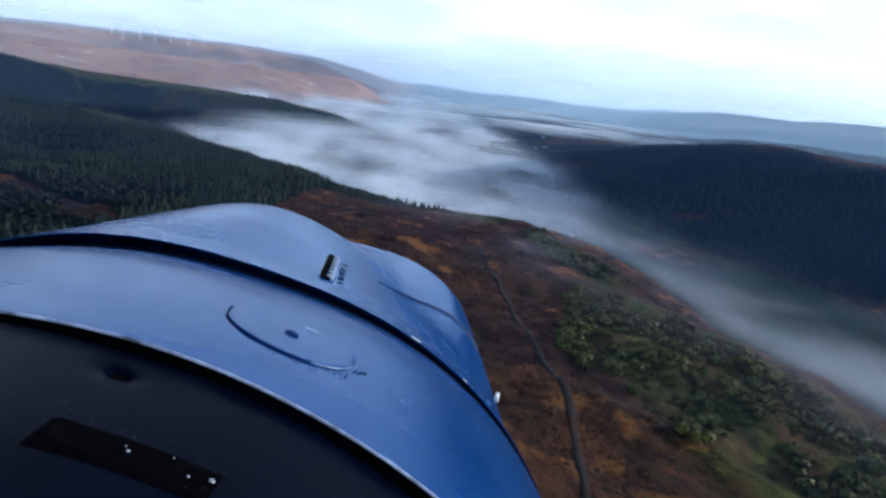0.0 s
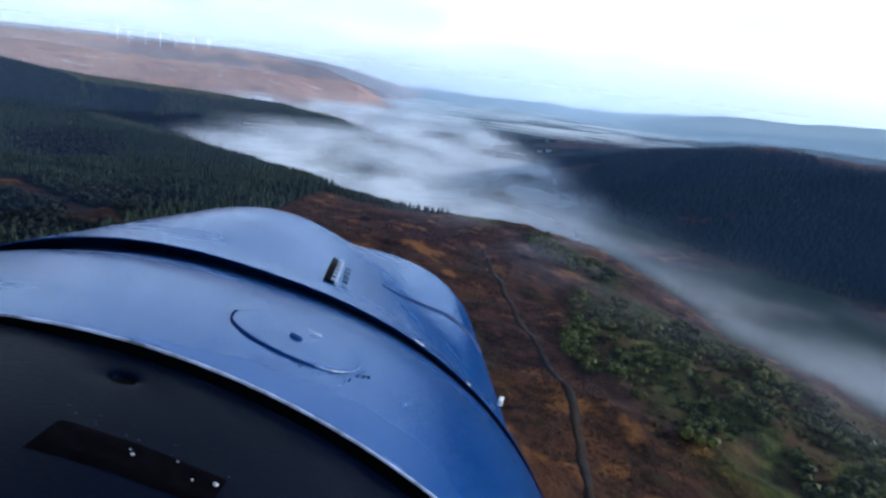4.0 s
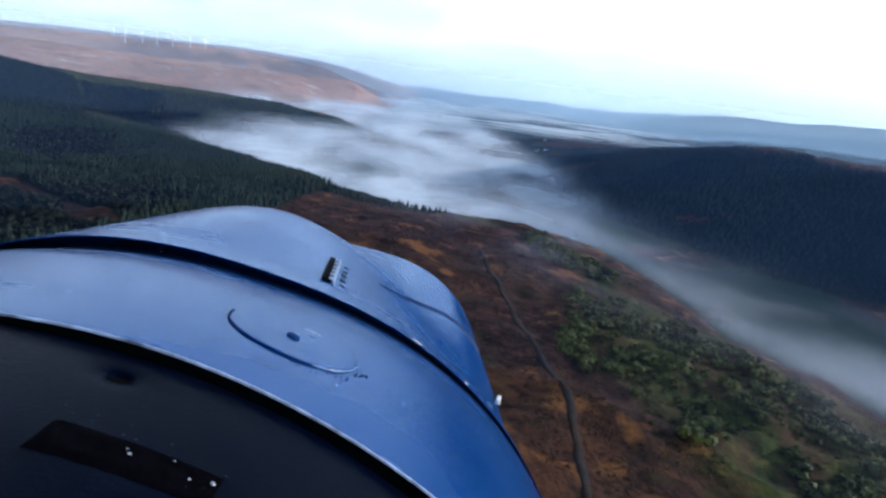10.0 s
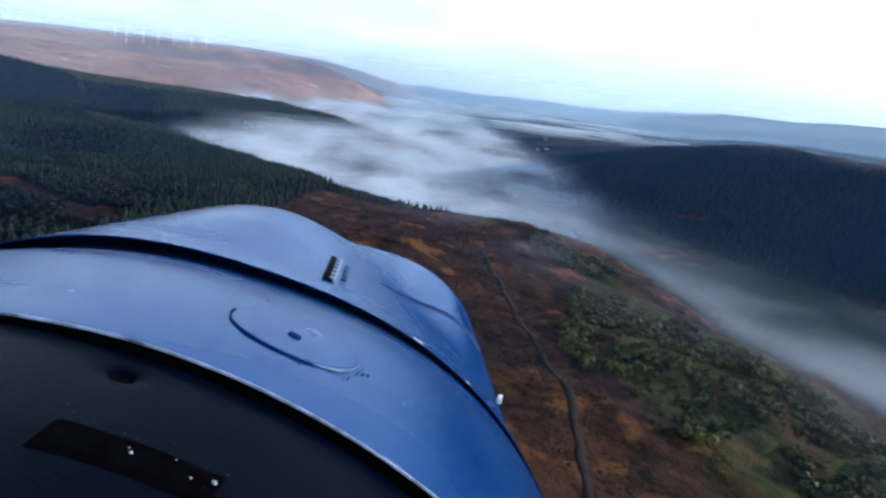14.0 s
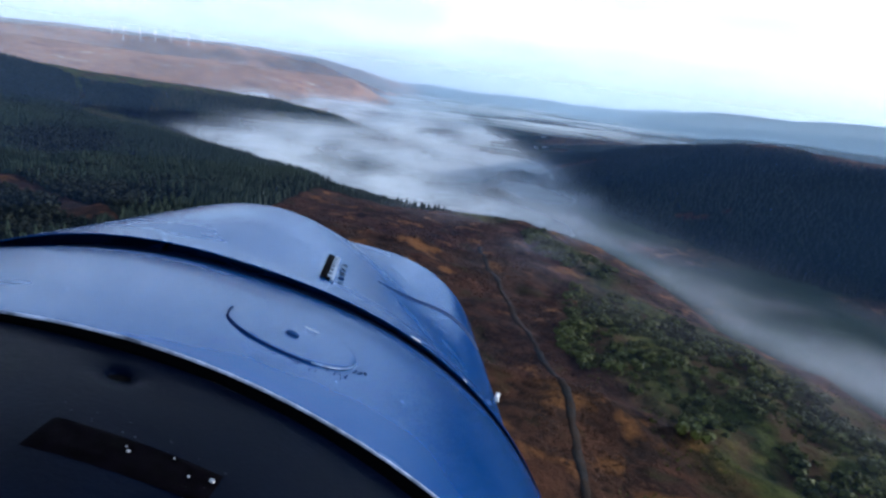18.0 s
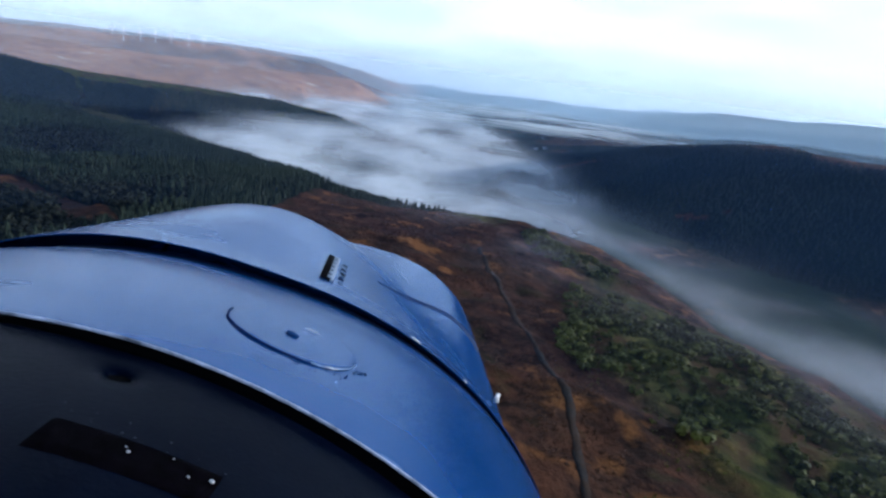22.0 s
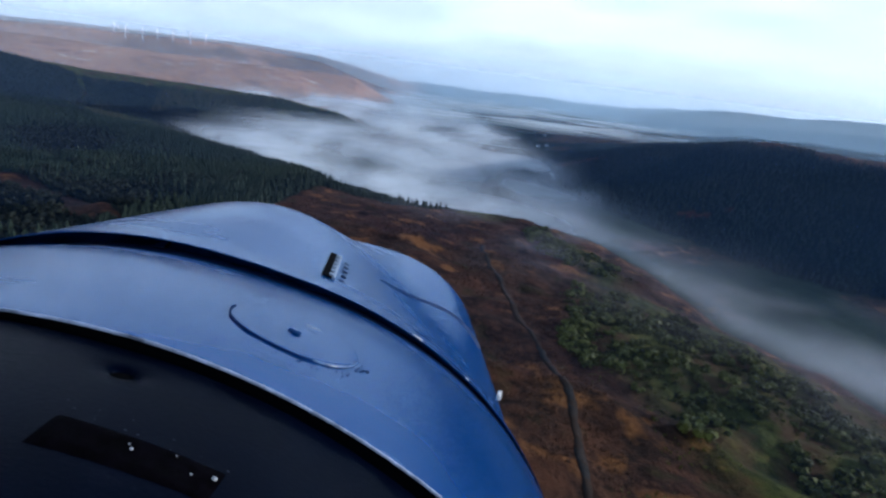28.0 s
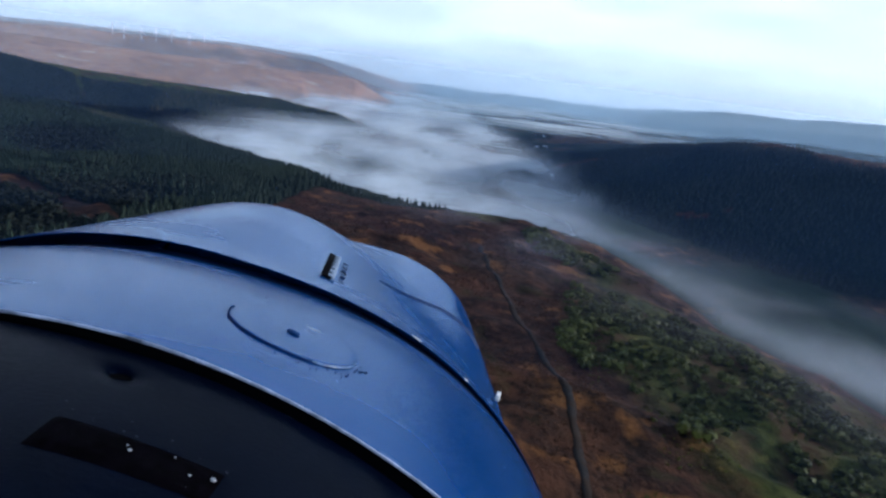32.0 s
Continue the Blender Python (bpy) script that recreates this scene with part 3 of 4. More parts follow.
def scatter(name, template, xs, ys, sizes, material, label, category, flatten=1.0, seed=3):
    """Many plants of one make joined into one mesh."""
    tv, tf = template
    rng = np.random.default_rng(seed)
    n = len(xs)
    turn = rng.random(n) * 6.283
    c, s = np.cos(turn)[:, None], np.sin(turn)[:, None]
    wide = sizes[:, None] * rng.uniform(0.8, 1.25, n)[:, None]
    x = (tv[None, :, 0] * c - tv[None, :, 1] * s) * wide + xs[:, None]
    y = (tv[None, :, 0] * s + tv[None, :, 1] * c) * wide + ys[:, None]
    z = tv[None, :, 2] * sizes[:, None] * flatten + (ground(xs, ys) - 0.15)[:, None]
    faces = (tf[None] + (np.arange(n) * len(tv))[:, None, None]).reshape(-1, 3)
    tint = np.repeat(np.clip(0.55 * rng.random(n) + 0.45 * (0.5 + 1.1 * field_noise(xs, ys, 220, 3, seed + 9)), 0, 1), len(tv))
    ob = new(name, mesh_of(name, np.stack([x, y, z], -1).reshape(-1, 3), faces, material, smooth=False, floats={"tint": tint}))
    return tagged(ob, label, category, kind="stuff")


def candidates(x0, x1, y0, y1, step, seed):
    rng = np.random.default_rng(seed)
    x, y = np.meshgrid(np.arange(x0, x1, step), np.arange(y0, y1, step))
    x = x.ravel() + rng.uniform(-0.48, 0.48, x.size) * step
    y = y.ravel() + rng.uniform(-0.48, 0.48, y.size) * step
    keep = np.abs(np.degrees(np.arctan2(x, y))) < 47
    return x[keep], y[keep], rng


def wood_stand(name, area, step, tall, template, material, seed, label, keep=None):
    x, y, rng = candidates(*area, step, seed)
    ok = wood_cover(x, y) > 0.5
    if keep is not None:
        ok &= keep(x, y, rng)
    x, y = x[ok], y[ok]
    size = tall * rng.uniform(0.65, 1.2, len(x)) * (1 + 0.25 * field_noise(x, y, 140, 2, seed))
    return scatter(name, template, x, y, size, material, label, "trees", seed=seed)


leafless = lambda x, y: field_noise(x, y, 230, 4, 351)
near_rest = lambda x, y, rng: ~((x > -175) & (y > 470) & (y < 760))
wood_stand("spruce_wood", (-900, 0, 240, 1000), 3.9, 8.8, conifer_template(4, 8, 1), CONIFER, 301, "dense dark green spruce plantation on the spur", lambda x, y, rng: near_rest(x, y, rng) & (leafless(x, y) < 0.16 + 0.2 * rng.random(len(x))))
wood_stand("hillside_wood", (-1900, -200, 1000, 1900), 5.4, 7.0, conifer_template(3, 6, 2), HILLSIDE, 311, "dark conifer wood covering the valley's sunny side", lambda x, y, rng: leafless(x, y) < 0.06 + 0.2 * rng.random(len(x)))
wood_stand("knoll_wood", (0, 240, 850, 1300), 5.5, 9.0, conifer_template(3, 6, 6), CONIFER, 341, "dark trees on knolls rising out of the mist", lambda x, y, rng: along(x, y, RIGHT_FOOT)[0] < 20)
wood_stand("larch_patch", (-1700, -200, 1000, 1900), 10.0, 12.0, conifer_template(3, 6, 4), LARCH, 321, "rusty larches mixed into the conifer wood",
           lambda x, y, rng: field_noise(x, y, 200, 3, 323) > 0.28)
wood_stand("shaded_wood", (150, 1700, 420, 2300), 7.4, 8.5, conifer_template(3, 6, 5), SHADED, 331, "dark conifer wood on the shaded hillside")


def clump_template(count, spread, seed, flat=0.7, leaf=0.22):
    """A crown of many small leaf sprays round an uneven, many-lobed volume, about 1 m high; triangles."""
    rnd = random.Random(seed)
    lobes = [(rnd.uniform(-spread, spread), rnd.uniform(-spread, spread), rnd.uniform(0.3, 0.75), rnd.uniform(0.16, 0.30)) for _ in range(7)]
    v, fc = [], []
    for _ in range(count):
        lx, ly, lz, lr = rnd.choice(lobes)
        d = Vector((rnd.gauss(0, 1), rnd.gauss(0, 1), rnd.gauss(0, 1))).normalized()
        p = Vector((lx, ly, lz * flat)) + d * lr * rnd.uniform(0.65, 1.05)
        p.z = max(p.z, 0.02)
        side = d.orthogonal().normalized()
        side = (Matrix.Rotation(rnd.random() * 6.28, 3, d) @ side) * leaf * rnd.uniform(0.6, 1.2)
        over = d.cross(side) * 0.8 + d * leaf * 0.25
        k = len(v)
        v += [p - side, p + side * 0.4 + over, p + side * 0.7 - over]
        fc.append((k, k + 1, k + 2))
    return np.array([tuple(a) for a in v]), np.array(fc)


def trunk_mesh(height, thick):
    bm = cone_bm(thick, thick * 0.25, height, (0, 0, height / 2 - 0.2), 7)
    me = bpy.data.meshes.new("trunk")
    bm.to_mesh(me)
    bm.free()
    me.materials.append(BARK)
    return me


wood_stand("birch_wood", (-1900, -200, 240, 1900), 6.0, 7.5, clump_template(64, 0.5, 71, 0.8, 0.20), BIRCH, 361, "brown leafless birch scrub among the conifers",
           lambda x, y, rng: near_rest(x, y, rng) & (leafless(x, y) > 0.02) & (rng.random(len(x)) < 0.9))

# spruces at the edge of the plantation, one by one
spruces = []
for k in range(4):
    tv, tf = conifer_template(6, 10, 20 + k, 0.3)
    crown = mesh_of("crown", tv, tf, CONIFER, False, {"tint": np.full(len(tv), 0.25 + 0.12 * k)})
    root = new("spruce_tree")
    under("crown", crown, root)
    under("trunk", trunk_mesh(0.8, 0.018), root)
    tagged(root, "dark green spruce at the plantation's edge", "tree", group="spruces at the edge of the plantation")
    spruces.append(root)
x, y, rng = candidates(-175, 0, 470, 760, 6.2, 401)
ok = wood_cover(x, y) > 0.5
x, y = x[ok][:300], y[ok][:300]
h = ground(x, y)
for k in range(len(x)):
    size = 9.0 * rng.uniform(0.7, 1.2)
    m = pose(x[k], y[k], h[k] - 0.2, rng.uniform(-2, 2), rng.uniform(-2, 2), rng.uniform(0, 360))
    t = spruces[k] if k < 4 else copy_thing(spruces[k % 4], m)
    t.matrix_basis = m @ Matrix.Diagonal((size * 1.05, size * 1.05, size, 1))

# scrub on the green ground beyond the track, one by one
bushes = []
for k in range(4):
    tv, tf = clump_template(260, 0.42, 40 + k, 0.7, 0.16)
    crown = mesh_of("crown", tv, tf, SCRUB, False, {"tint": np.random.default_rng(k).random(len(tv) // 3).repeat(3)})
    root = new("scrub_bush")
    under("crown", crown, root)
    under("stem", trunk_mesh(0.45, 0.03), root)
    tagged(root, "olive green scrub bush on rough moorland grass", "bush", group="scrub bushes beyond the track")
    bushes.append(root)
x, y, rng = candidates(45, 320, 150, 650, 4.2, 411)
s_d, _ = along(x, y, SPUR)
dens = field_noise(x, y, 70, 3, 413)
ok = (s_d < -62 - 40 * dens) & (x > 60 + 0.07 * y - 40 * dens) & (dens > -0.22)
x, y, dens = x[ok], y[ok], dens[ok]
pick = rng.permutation(len(x))[:290]
h = ground(x, y)
for j, k in enumerate(pick):
    size = 2.4 + 7.5 * rng.random() ** 2
    m = pose(x[k], y[k], h[k] - 0.15, 0, 0, rng.uniform(0, 360))
    t = bushes[j] if j < 4 else copy_thing(bushes[j % 4], m)
    t.matrix_basis = m @ Matrix.Diagonal((size * 1.25, size * 1.25, size, 1))
rest = np.setdiff1d(np.arange(len(x)), pick)
rest = rest[rng.random(len(rest)) < np.clip(0.25 + 1.2 * dens[rest], 0.08, 0.6)]
if len(rest):
    scatter("scrub_thicket", clump_template(80, 0.45, 55, 0.7, 0.18), x[rest], y[rest], 1.6 + 7.5 * rng.random(len(rest)) ** 1.6 * np.clip(0.45 + 1.7 * dens[rest], 0.12, 1.2), SCRUB, "low olive green scrub on the rough slope", "scrub", seed=415)

# heather and bracken tufts on the near moor
x, y, rng = candidates(-190, 330, 90, 700, 3.4, 421)
s_d, _ = along(x, y, SPUR)
t_d, _ = along(x, y, TRACK)
ok = (s_d < 4) & (x < 62 + 0.07 * y) & (wood_cover(x, y) < 0.5) & (np.abs(t_d) > 3.0) & (field_noise(x, y, 30, 3, 423) > -0.15)
x, y = x[ok], y[ok]
scatter("moor_tufts", clump_template(18, 0.5, 61, 0.45, 0.26), x, y, rng.uniform(0.7, 2.0, len(x)), TUFT, "rusty bracken and heather tufts on the moor", "heath", seed=425)


x, y, rng = candidates(50, 330, 120, 640, 3.0, 431)
s_d, _ = along(x, y, SPUR)
ok = (s_d < 2) & (x > 56 + 0.07 * y) & (field_noise(x, y, 24, 3, 433) > 0.16)
x, y = x[ok], y[ok]
scatter("rush_tufts", clump_template(14, 0.5, 63, 0.5, 0.24), x, y, 0.4 + 1.3 * rng.random(len(x)) ** 2, SCRUB, "olive rushes and grass tufts on the slope", "grass", seed=435)


# ---------------------------------------------------------------- track
def ribbon(name, line, width, lift, material, label, category, wobble=0.5):
    """A strip laid on the ground along a line."""
    pts = []
    for (ax, ay), (bx, by) in zip(line[:-1], line[1:]):
        n = max(2, int(math.hypot(bx - ax, by - ay) / 4))
        pts += [(ax + (bx - ax) * i / n, ay + (by - ay) * i / n) for i in range(n)]
    pts = np.array(pts + [line[-1]], float)
    ker = np.ones(7) / 7
    pad = np.vstack([np.repeat(pts[:1], 3, 0), pts, np.repeat(pts[-1:], 3, 0)])
    pts = np.stack([np.convolve(pad[:, i], ker, "valid") for i in (0, 1)], -1)
    d = np.gradient(pts, axis=0)
    d /= np.linalg.norm(d, axis=1)[:, None]
    side = np.stack([d[:, 1], -d[:, 0]], -1)
    rng = np.random.default_rng(7)
    rows = []
    for o in (-0.5, -0.42, 0.0, 0.42, 0.5):
        q = pts + side * (o * width * (1 + 0.7 * rng.uniform(-wobble, wobble, len(pts)) + 0.45 * field_noise(pts[:, 0], pts[:, 1], 26, 2, 17)) + 0.5 * field_noise(pts[:, 0], pts[:, 1], 9, 2, 15))[:, None]
        rows.append(np.column_stack([q, ground(q[:, 0], q[:, 1]) + (lift if abs(o) < 0.45 else -0.6)]))
    v = np.stack(rows, 1)
    ob = new(name, mesh_of(name, v.reshape(-1, 3), ring_faces(len(pts), 5, False), material))
    return tagged(ob, label, category, kind="structure")


ribbon("track", TRACK, 3.6, 0.22, STONE, "grey stony farm track winding over the moor", "track")
ribbon("river", [(330, -700), (400, -200), (450, 60)], 22, 0.9, WATER, "dark still river in the valley bottom", "river", 1.0)


def lochan(x, y, rx, ry, turn):
    """A small lake lying in the valley floor."""
    n, v = 48, []
    for r in (0.0, 0.5, 1.0):
        for k in range(n):
            a = 6.28318 * k / n
            g = r * (1 + 0.16 * math.sin(2 * a + 1) + 0.09 * math.sin(5 * a))
            px, py = rx * g * math.cos(a), ry * g * math.sin(a)
            v.append((px, py, 0.0))
    ob = new("lochan", mesh_of("lochan", v, ring_faces(3, n)[:, ::-1], WATER))
    ob.matrix_basis = pose(x, y, float(ground(x, y)) + 1.6, 0, 0, turn)
    return tagged(ob, "small pale lake in the misty valley", "lake", kind="structure")


lochan(70, 2080, 70, 30, 20)


# ---------------------------------------------------------------- farms and wind turbines
def farmhouse():
    root = new("farmhouse")
    wall = box_bm(12, 6.5, 4.6, (0, 0, 2.1), 0.05)
    bm = wall
    for s in (-1, 1):
        a = [bm.verts.new((s * 6, -3.25, 4.38)), bm.verts.new((s * 6, 3.25, 4.38)), bm.verts.new((s * 6, 0, 7.0))]
        bm.faces.new(a)
    part("wall", bm, HARL, root)
    for s in (-1, 1):
        part("roof_slope", box_bm(12.6, 4.5, 0.22, (0, s * 1.8, 5.75), 0.03, Matrix.Rotation(-s * radians(38), 4, "X")), SLATE, root)
        part("chimney", box_bm(0.8, 0.9, 1.7, (s * 5.4, 0, 7.5), 0.04), HARL, root)
    for k in (-4, 4):
        for z in (1.5, 3.5):
            win = part("window", box_bm(1.1, 0.12, 1.2, (k, -3.27, z), 0.02), WHITE, root)
            part("pane", box_bm(0.9, 0.05, 1.0, (k, -3.34, z)), GLASS, win)
    part("door", box_bm(1.0, 0.12, 2.05, (0, -3.28, 1.05), 0.02), TIMBER, root)
    return tagged(root, "white harled farmhouse with a slate roof", "house", group="farms in the valley")


def barn():
    root = new("barn")
    part("wall", box_bm(18, 9, 4.5, (0, 0, 2.1), 0.05), HARL, root)
    for s in (-1, 1):
        part("roof_slope", box_bm(18.6, 5.1, 0.2, (0, s * 2.3, 5.2), 0.03, Matrix.Rotation(-s * radians(22), 4, "X")), SLATE, root)
    part("door", box_bm(3.6, 0.15, 3.4, (2, -4.52, 1.7), 0.02), TIMBER, root)
    return tagged(root, "long pale farm barn with a grey roof", "barn", group="farms in the valley")


def put(ob, x, y, turn, sink=0.3):
    ob.matrix_basis = pose(x, y, float(ground(x, y)) - sink, 0, 0, turn)


house, shed = farmhouse(), barn()
put(house, 262, 1905, 15)
put(shed, 296, 1930, 20)
for x, y, turn in ((190, 2120, -10), (330, 2240, 30), (60, 1620, 8), (-60, 2700, 20)):
    put(copy_thing(house, Matrix()), x, y, turn)
for x, y, turn in ((215, 2135, 12), (95, 1640, 30)):
    put(copy_thing(shed, Matrix()), x, y, turn)


def wind_turbine():
    root = new("wind_turbine")
    part("tower", cone_bm(2.8, 1.7, 70, (0, 0, 34), 16), WHITE, root, smooth=True)
    part("nacelle", box_bm(3.2, 9, 3.4, (0, 1.5, 70.5), 0.6), WHITE, root)
    part("hub", cone_bm(1.7, 0.5, 3.2, (0, -4.4, 70.5), 14, Matrix.Rotation(radians(90), 4, "X")), WHITE, root, smooth=True)
    for k in range(3):
        bm = bmesh.new()
        rows = []
        for r, chord, thick in ((1.0, 2.2, 1.6), (7, 5.4, 1.0), (16, 4.6, 0.8), (30, 3.2, 0.5), (42, 2.0, 0.3), (47, 0.6, 0.1)):
            rows.append([bm.verts.new((cx * chord, -4.2 + cy * thick, r)) for cx, cy in ((-0.35, 0), (0, 0.5), (0.65, 0), (0, -0.5))])
        for a, b in zip(rows[:-1], rows[1:]):
            for s in range(4):
                bm.faces.new((a[s], a[(s + 1) % 4], b[(s + 1) % 4], b[s]))
        bm.faces.new(rows[-1])
        bmesh.ops.transform(bm, matrix=Matrix.Translation((0, 0, 70.5)) @ Matrix.Rotation(radians(120 * k), 4, "Y"), verts=bm.verts)
        part("blade", bm, WHITE, root, smooth=True)
    return tagged(root, "white wind turbine on the moorland ridge", "wind turbine", group="wind farm on the ridge")


turbine = wind_turbine()
rnd = random.Random(12)
SITES = [(-2120, 3600), (-2085, 3650), (-2030, 3560), (-1985, 3720), (-1960, 3620), (-1925, 3760), (-1890, 3660), (-1850, 3770), (-1815, 3700), (-1760, 3830), (-1725, 3740), (-1660, 3810)]
for k, (x, y) in enumerate(SITES):
    t = turbine if k == 0 else copy_thing(turbine, Matrix())
    put(t, x, y, 20 + rnd.uniform(-8, 8), 1.0)
    t.matrix_basis = t.matrix_basis @ Matrix.Diagonal((0.7, 0.7, 0.7, 1))


# ---------------------------------------------------------------- the aircraft's nose, under the camera
# its own axes: x to the right, y to the nose, z up; the camera sits on the deck behind the cowling
SEAT = Matrix.Translation((0.0399, -0.1125, 0.2912)) @ Matrix.Rotation(-0.0728, 4, "Z") @ Matrix.Rotation(math.pi / 2 - 0.1899, 4, "X") @ Matrix.Rotation(0.3509, 4, "Z")
JOINT, NOSE = 0.1129, 0.1129 + 0.2665
NODES = np.array([-0.5, 0.0, JOINT, JOINT + 0.13325, NOSE])
WIDTH = np.array([0.2045, 0.2045, 0.1998, 0.2139, 0.1512])
HEIGHT = np.array([0.2304, 0.2304, 0.2643, 0.1950, 0.1246])
RAISE = np.array([0.0, 0.0, -0.0483, -0.0336, 0.0685])
HUMP = np.array([0.0, 0.0, 0.0, 0.0514, -0.0215])
SQUARE = np.array([1.9475, 1.9475, 2.3711, 2.3530, 2.3530])
SHIFT = np.array([0.0, 0.0, -0.0071, -0.0089, -0.0089])


def glide(values, y):
    """A smooth curve through the values at the stations."""
    m = np.gradient(values, NODES)
    y = np.clip(y, NODES[0], NODES[-1])
    i = np.clip(np.searchsorted(NODES, y) - 1, 0, len(NODES) - 2)
    h = NODES[i + 1] - NODES[i]
    t = (y - NODES[i]) / h
    return (2 * t**3 - 3 * t**2 + 1) * values[i] + (t**3 - 2 * t**2 + t) * h * m[i] + (3 * t**2 - 2 * t**3) * values[i + 1] + (t**3 - t**2) * h * m[i + 1]


def hull(y, angle, scale=1.0):
    """A point of the skin at a station, by the angle from the right side up over the top."""
    y, angle = np.broadcast_arrays(np.asarray(y, float), np.asarray(angle, float))
    n = glide(SQUARE, y)
    c, s = np.cos(angle), np.sin(angle)
    x = glide(WIDTH, y) * np.sign(c) * np.abs(c) ** (2 / n) * scale
    z = glide(HEIGHT, y) * np.sign(s) * np.abs(s) ** (2 / n) * scale
    z = z + glide(HUMP, y) * np.exp(-((x + 0.0275) / 0.102) ** 2) * np.clip(s * 3, 0, 1) + glide(RAISE, y)
    return np.stack([x + glide(SHIFT, y), y, z], -1)


def skin_z(x, y, scale=1.0):
    """Height of the upper skin over a point of its plan."""
    n, w = float(glide(SQUARE, np.array(y))), float(glide(WIDTH, np.array(y))) * scale
    u = x - float(glide(SHIFT, np.array(y)))
    z = float(glide(HEIGHT, np.array(y))) * scale * max(0, 1 - abs(u / w) ** n) ** (1 / n)
    return z + float(glide(HUMP, np.array(y))) * math.exp(-((u + 0.0275) / 0.102) ** 2) + float(glide(RAISE, np.array(y)))


def skin_frame(x, y, lift=0.0, scale=1.0):
    """A pose lying on the skin, with its z outwards and its y towards the nose."""
    e = 0.002
    a = Vector((2 * e, 0, skin_z(x + e, y, scale) - skin_z(x - e, y, scale))).normalized()
    b = Vector((0, 2 * e, skin_z(x, y + e, scale) - skin_z(x, y - e, scale))).normalized()
    n = a.cross(b).normalized()
    b = n.cross(a)
    m = Matrix((a, b, n)).transposed().to_4x4()
    m.translation = Vector((x, y, skin_z(x, y, scale))) + n * lift
    return m


def shell(name, stations, scales, material, parent, label="", wall=0.0012, caps=False, turns=160):
    """A skin with thickness through the stations, each with its own scale."""
    ang = np.linspace(0, 2 * math.pi, turns, endpoint=False)
    outer = np.stack([hull(y, ang, s) for y, s in zip(stations, scales)])
    v = outer
    n = len(stations)
    faces = ring_faces(n, turns)[:, ::-1]
    if caps:
        mid = [outer[0].mean(0), outer[-1].mean(0)]
        verts = np.vstack([v.reshape(-1, 3), mid])
        a = len(verts) - 2
        j = np.arange(turns)
        k = (j + 1) % turns
        f2 = np.concatenate([np.stack([np.full(turns, a), k, j, j], -1), np.stack([np.full(turns, a + 1), (n - 1) * turns + j, (n - 1) * turns + k, (n - 1) * turns + k], -1)])
        me = bpy.data.meshes.new(name)
        me.from_pydata([tuple(q) for q in verts], [], [tuple(q) for q in faces] + [tuple(q[:3]) for q in f2])
        me.materials.append(material)
        me.polygons.foreach_set("use_smooth", np.full(len(me.polygons), True))
    else:
        inner = np.stack([hull(y, ang, s - wall / 0.2) for y, s in zip(stations, scales)])[::-1]
        rows, quads, base = [], [], 0
        for group in (outer, np.stack([outer[-1], inner[0]]), inner, np.stack([inner[-1], outer[0]])):
            rows.append(group.reshape(-1, 3))
            quads.append(ring_faces(len(group), turns)[:, ::-1] + base)
            base += len(group) * turns
        me = mesh_of(name, np.concatenate(rows), np.concatenate(quads), material)
    return under(name, me, parent, label)


def blob(name, frame_m, rx, ry, rz, material, parent, label="", bumps=0.0, seed=1):
    """A small rounded lump on the skin."""
    bm = bmesh.new()
    bmesh.ops.create_icosphere(bm, subdivisions=3, radius=1)
    rnd = random.Random(seed)
    for q in bm.verts:
        k = 1 + bumps * noise.noise(q.co * 2.3 + Vector((seed, 0, 0)))
        q.co = Vector((q.co.x * rx * k, q.co.y * ry * k, q.co.z * rz * k))
    bmesh.ops.transform(bm, matrix=frame_m, verts=bm.verts)
    return part(name, bm, material, parent, label, True)


plane = new("model_aircraft")
plane.matrix_basis = BASE @ SEAT.inverted()
tagged(plane, "glossy blue aircraft nose with a dark taped deck", "aircraft")

ys = np.linspace(0.0, 0.1125, 40)
turn = np.linspace(0, 2 * math.pi, 160, endpoint=False)
OPEN = np.clip((np.degrees(turn) - 38) / 95, 0.16, 1.0) * np.clip((330 - np.degrees(turn)) / 60, 0.16, 1.0)   # the joint gapes towards the far flank
shell("fuselage_band", ys, [1 - 0.032 * OPEN * np.clip((q - 0.066) / 0.0465, 0, 1) ** 1.6 for q in ys], BLUE, plane, "glossy blue fuselage band", wall=0.0004)
ys = np.concatenate([np.linspace(JOINT, NOSE, 60), NOSE + 0.06 * np.sin(np.linspace(0.05, 1.57, 16))])
taper = np.concatenate([np.ones(60), np.cos(np.linspace(0.05, 1.57, 16) ) * 0.7 + 0.3])
shell("cowling", ys, taper, BLUE, plane, "glossy blue engine cowling", wall=0.0003)
# dark strip in the joint: the gap's shade is put into its colour
shell("joint_gap", [JOINT - 0.0150 * OPEN, np.full(160, JOINT + 0.004)], [1 - 0.0275 * OPEN, 1 - 0.0260 * OPEN - 0.001], GAP, plane, "dark strip for the shaded gap behind the cowling")
# the lip's bright highlight is put into a pale, flecked base colour
shell("edge_lip", [-0.0001, 0.0, 0.0002], [0.9996, 1.0002, 1.0001], plain("lip_highlight", (0.36, 0.39, 0.50), 0.25, grain=140, spread=0.95), plane, "lip of the fuselage band with its highlight painted pale", wall=0.0004)
shell("black_seal", [-0.0115, 0.0010, 0.0012], [0.982, 0.982, 0.997], BLACK, plane, "black rubber seal")


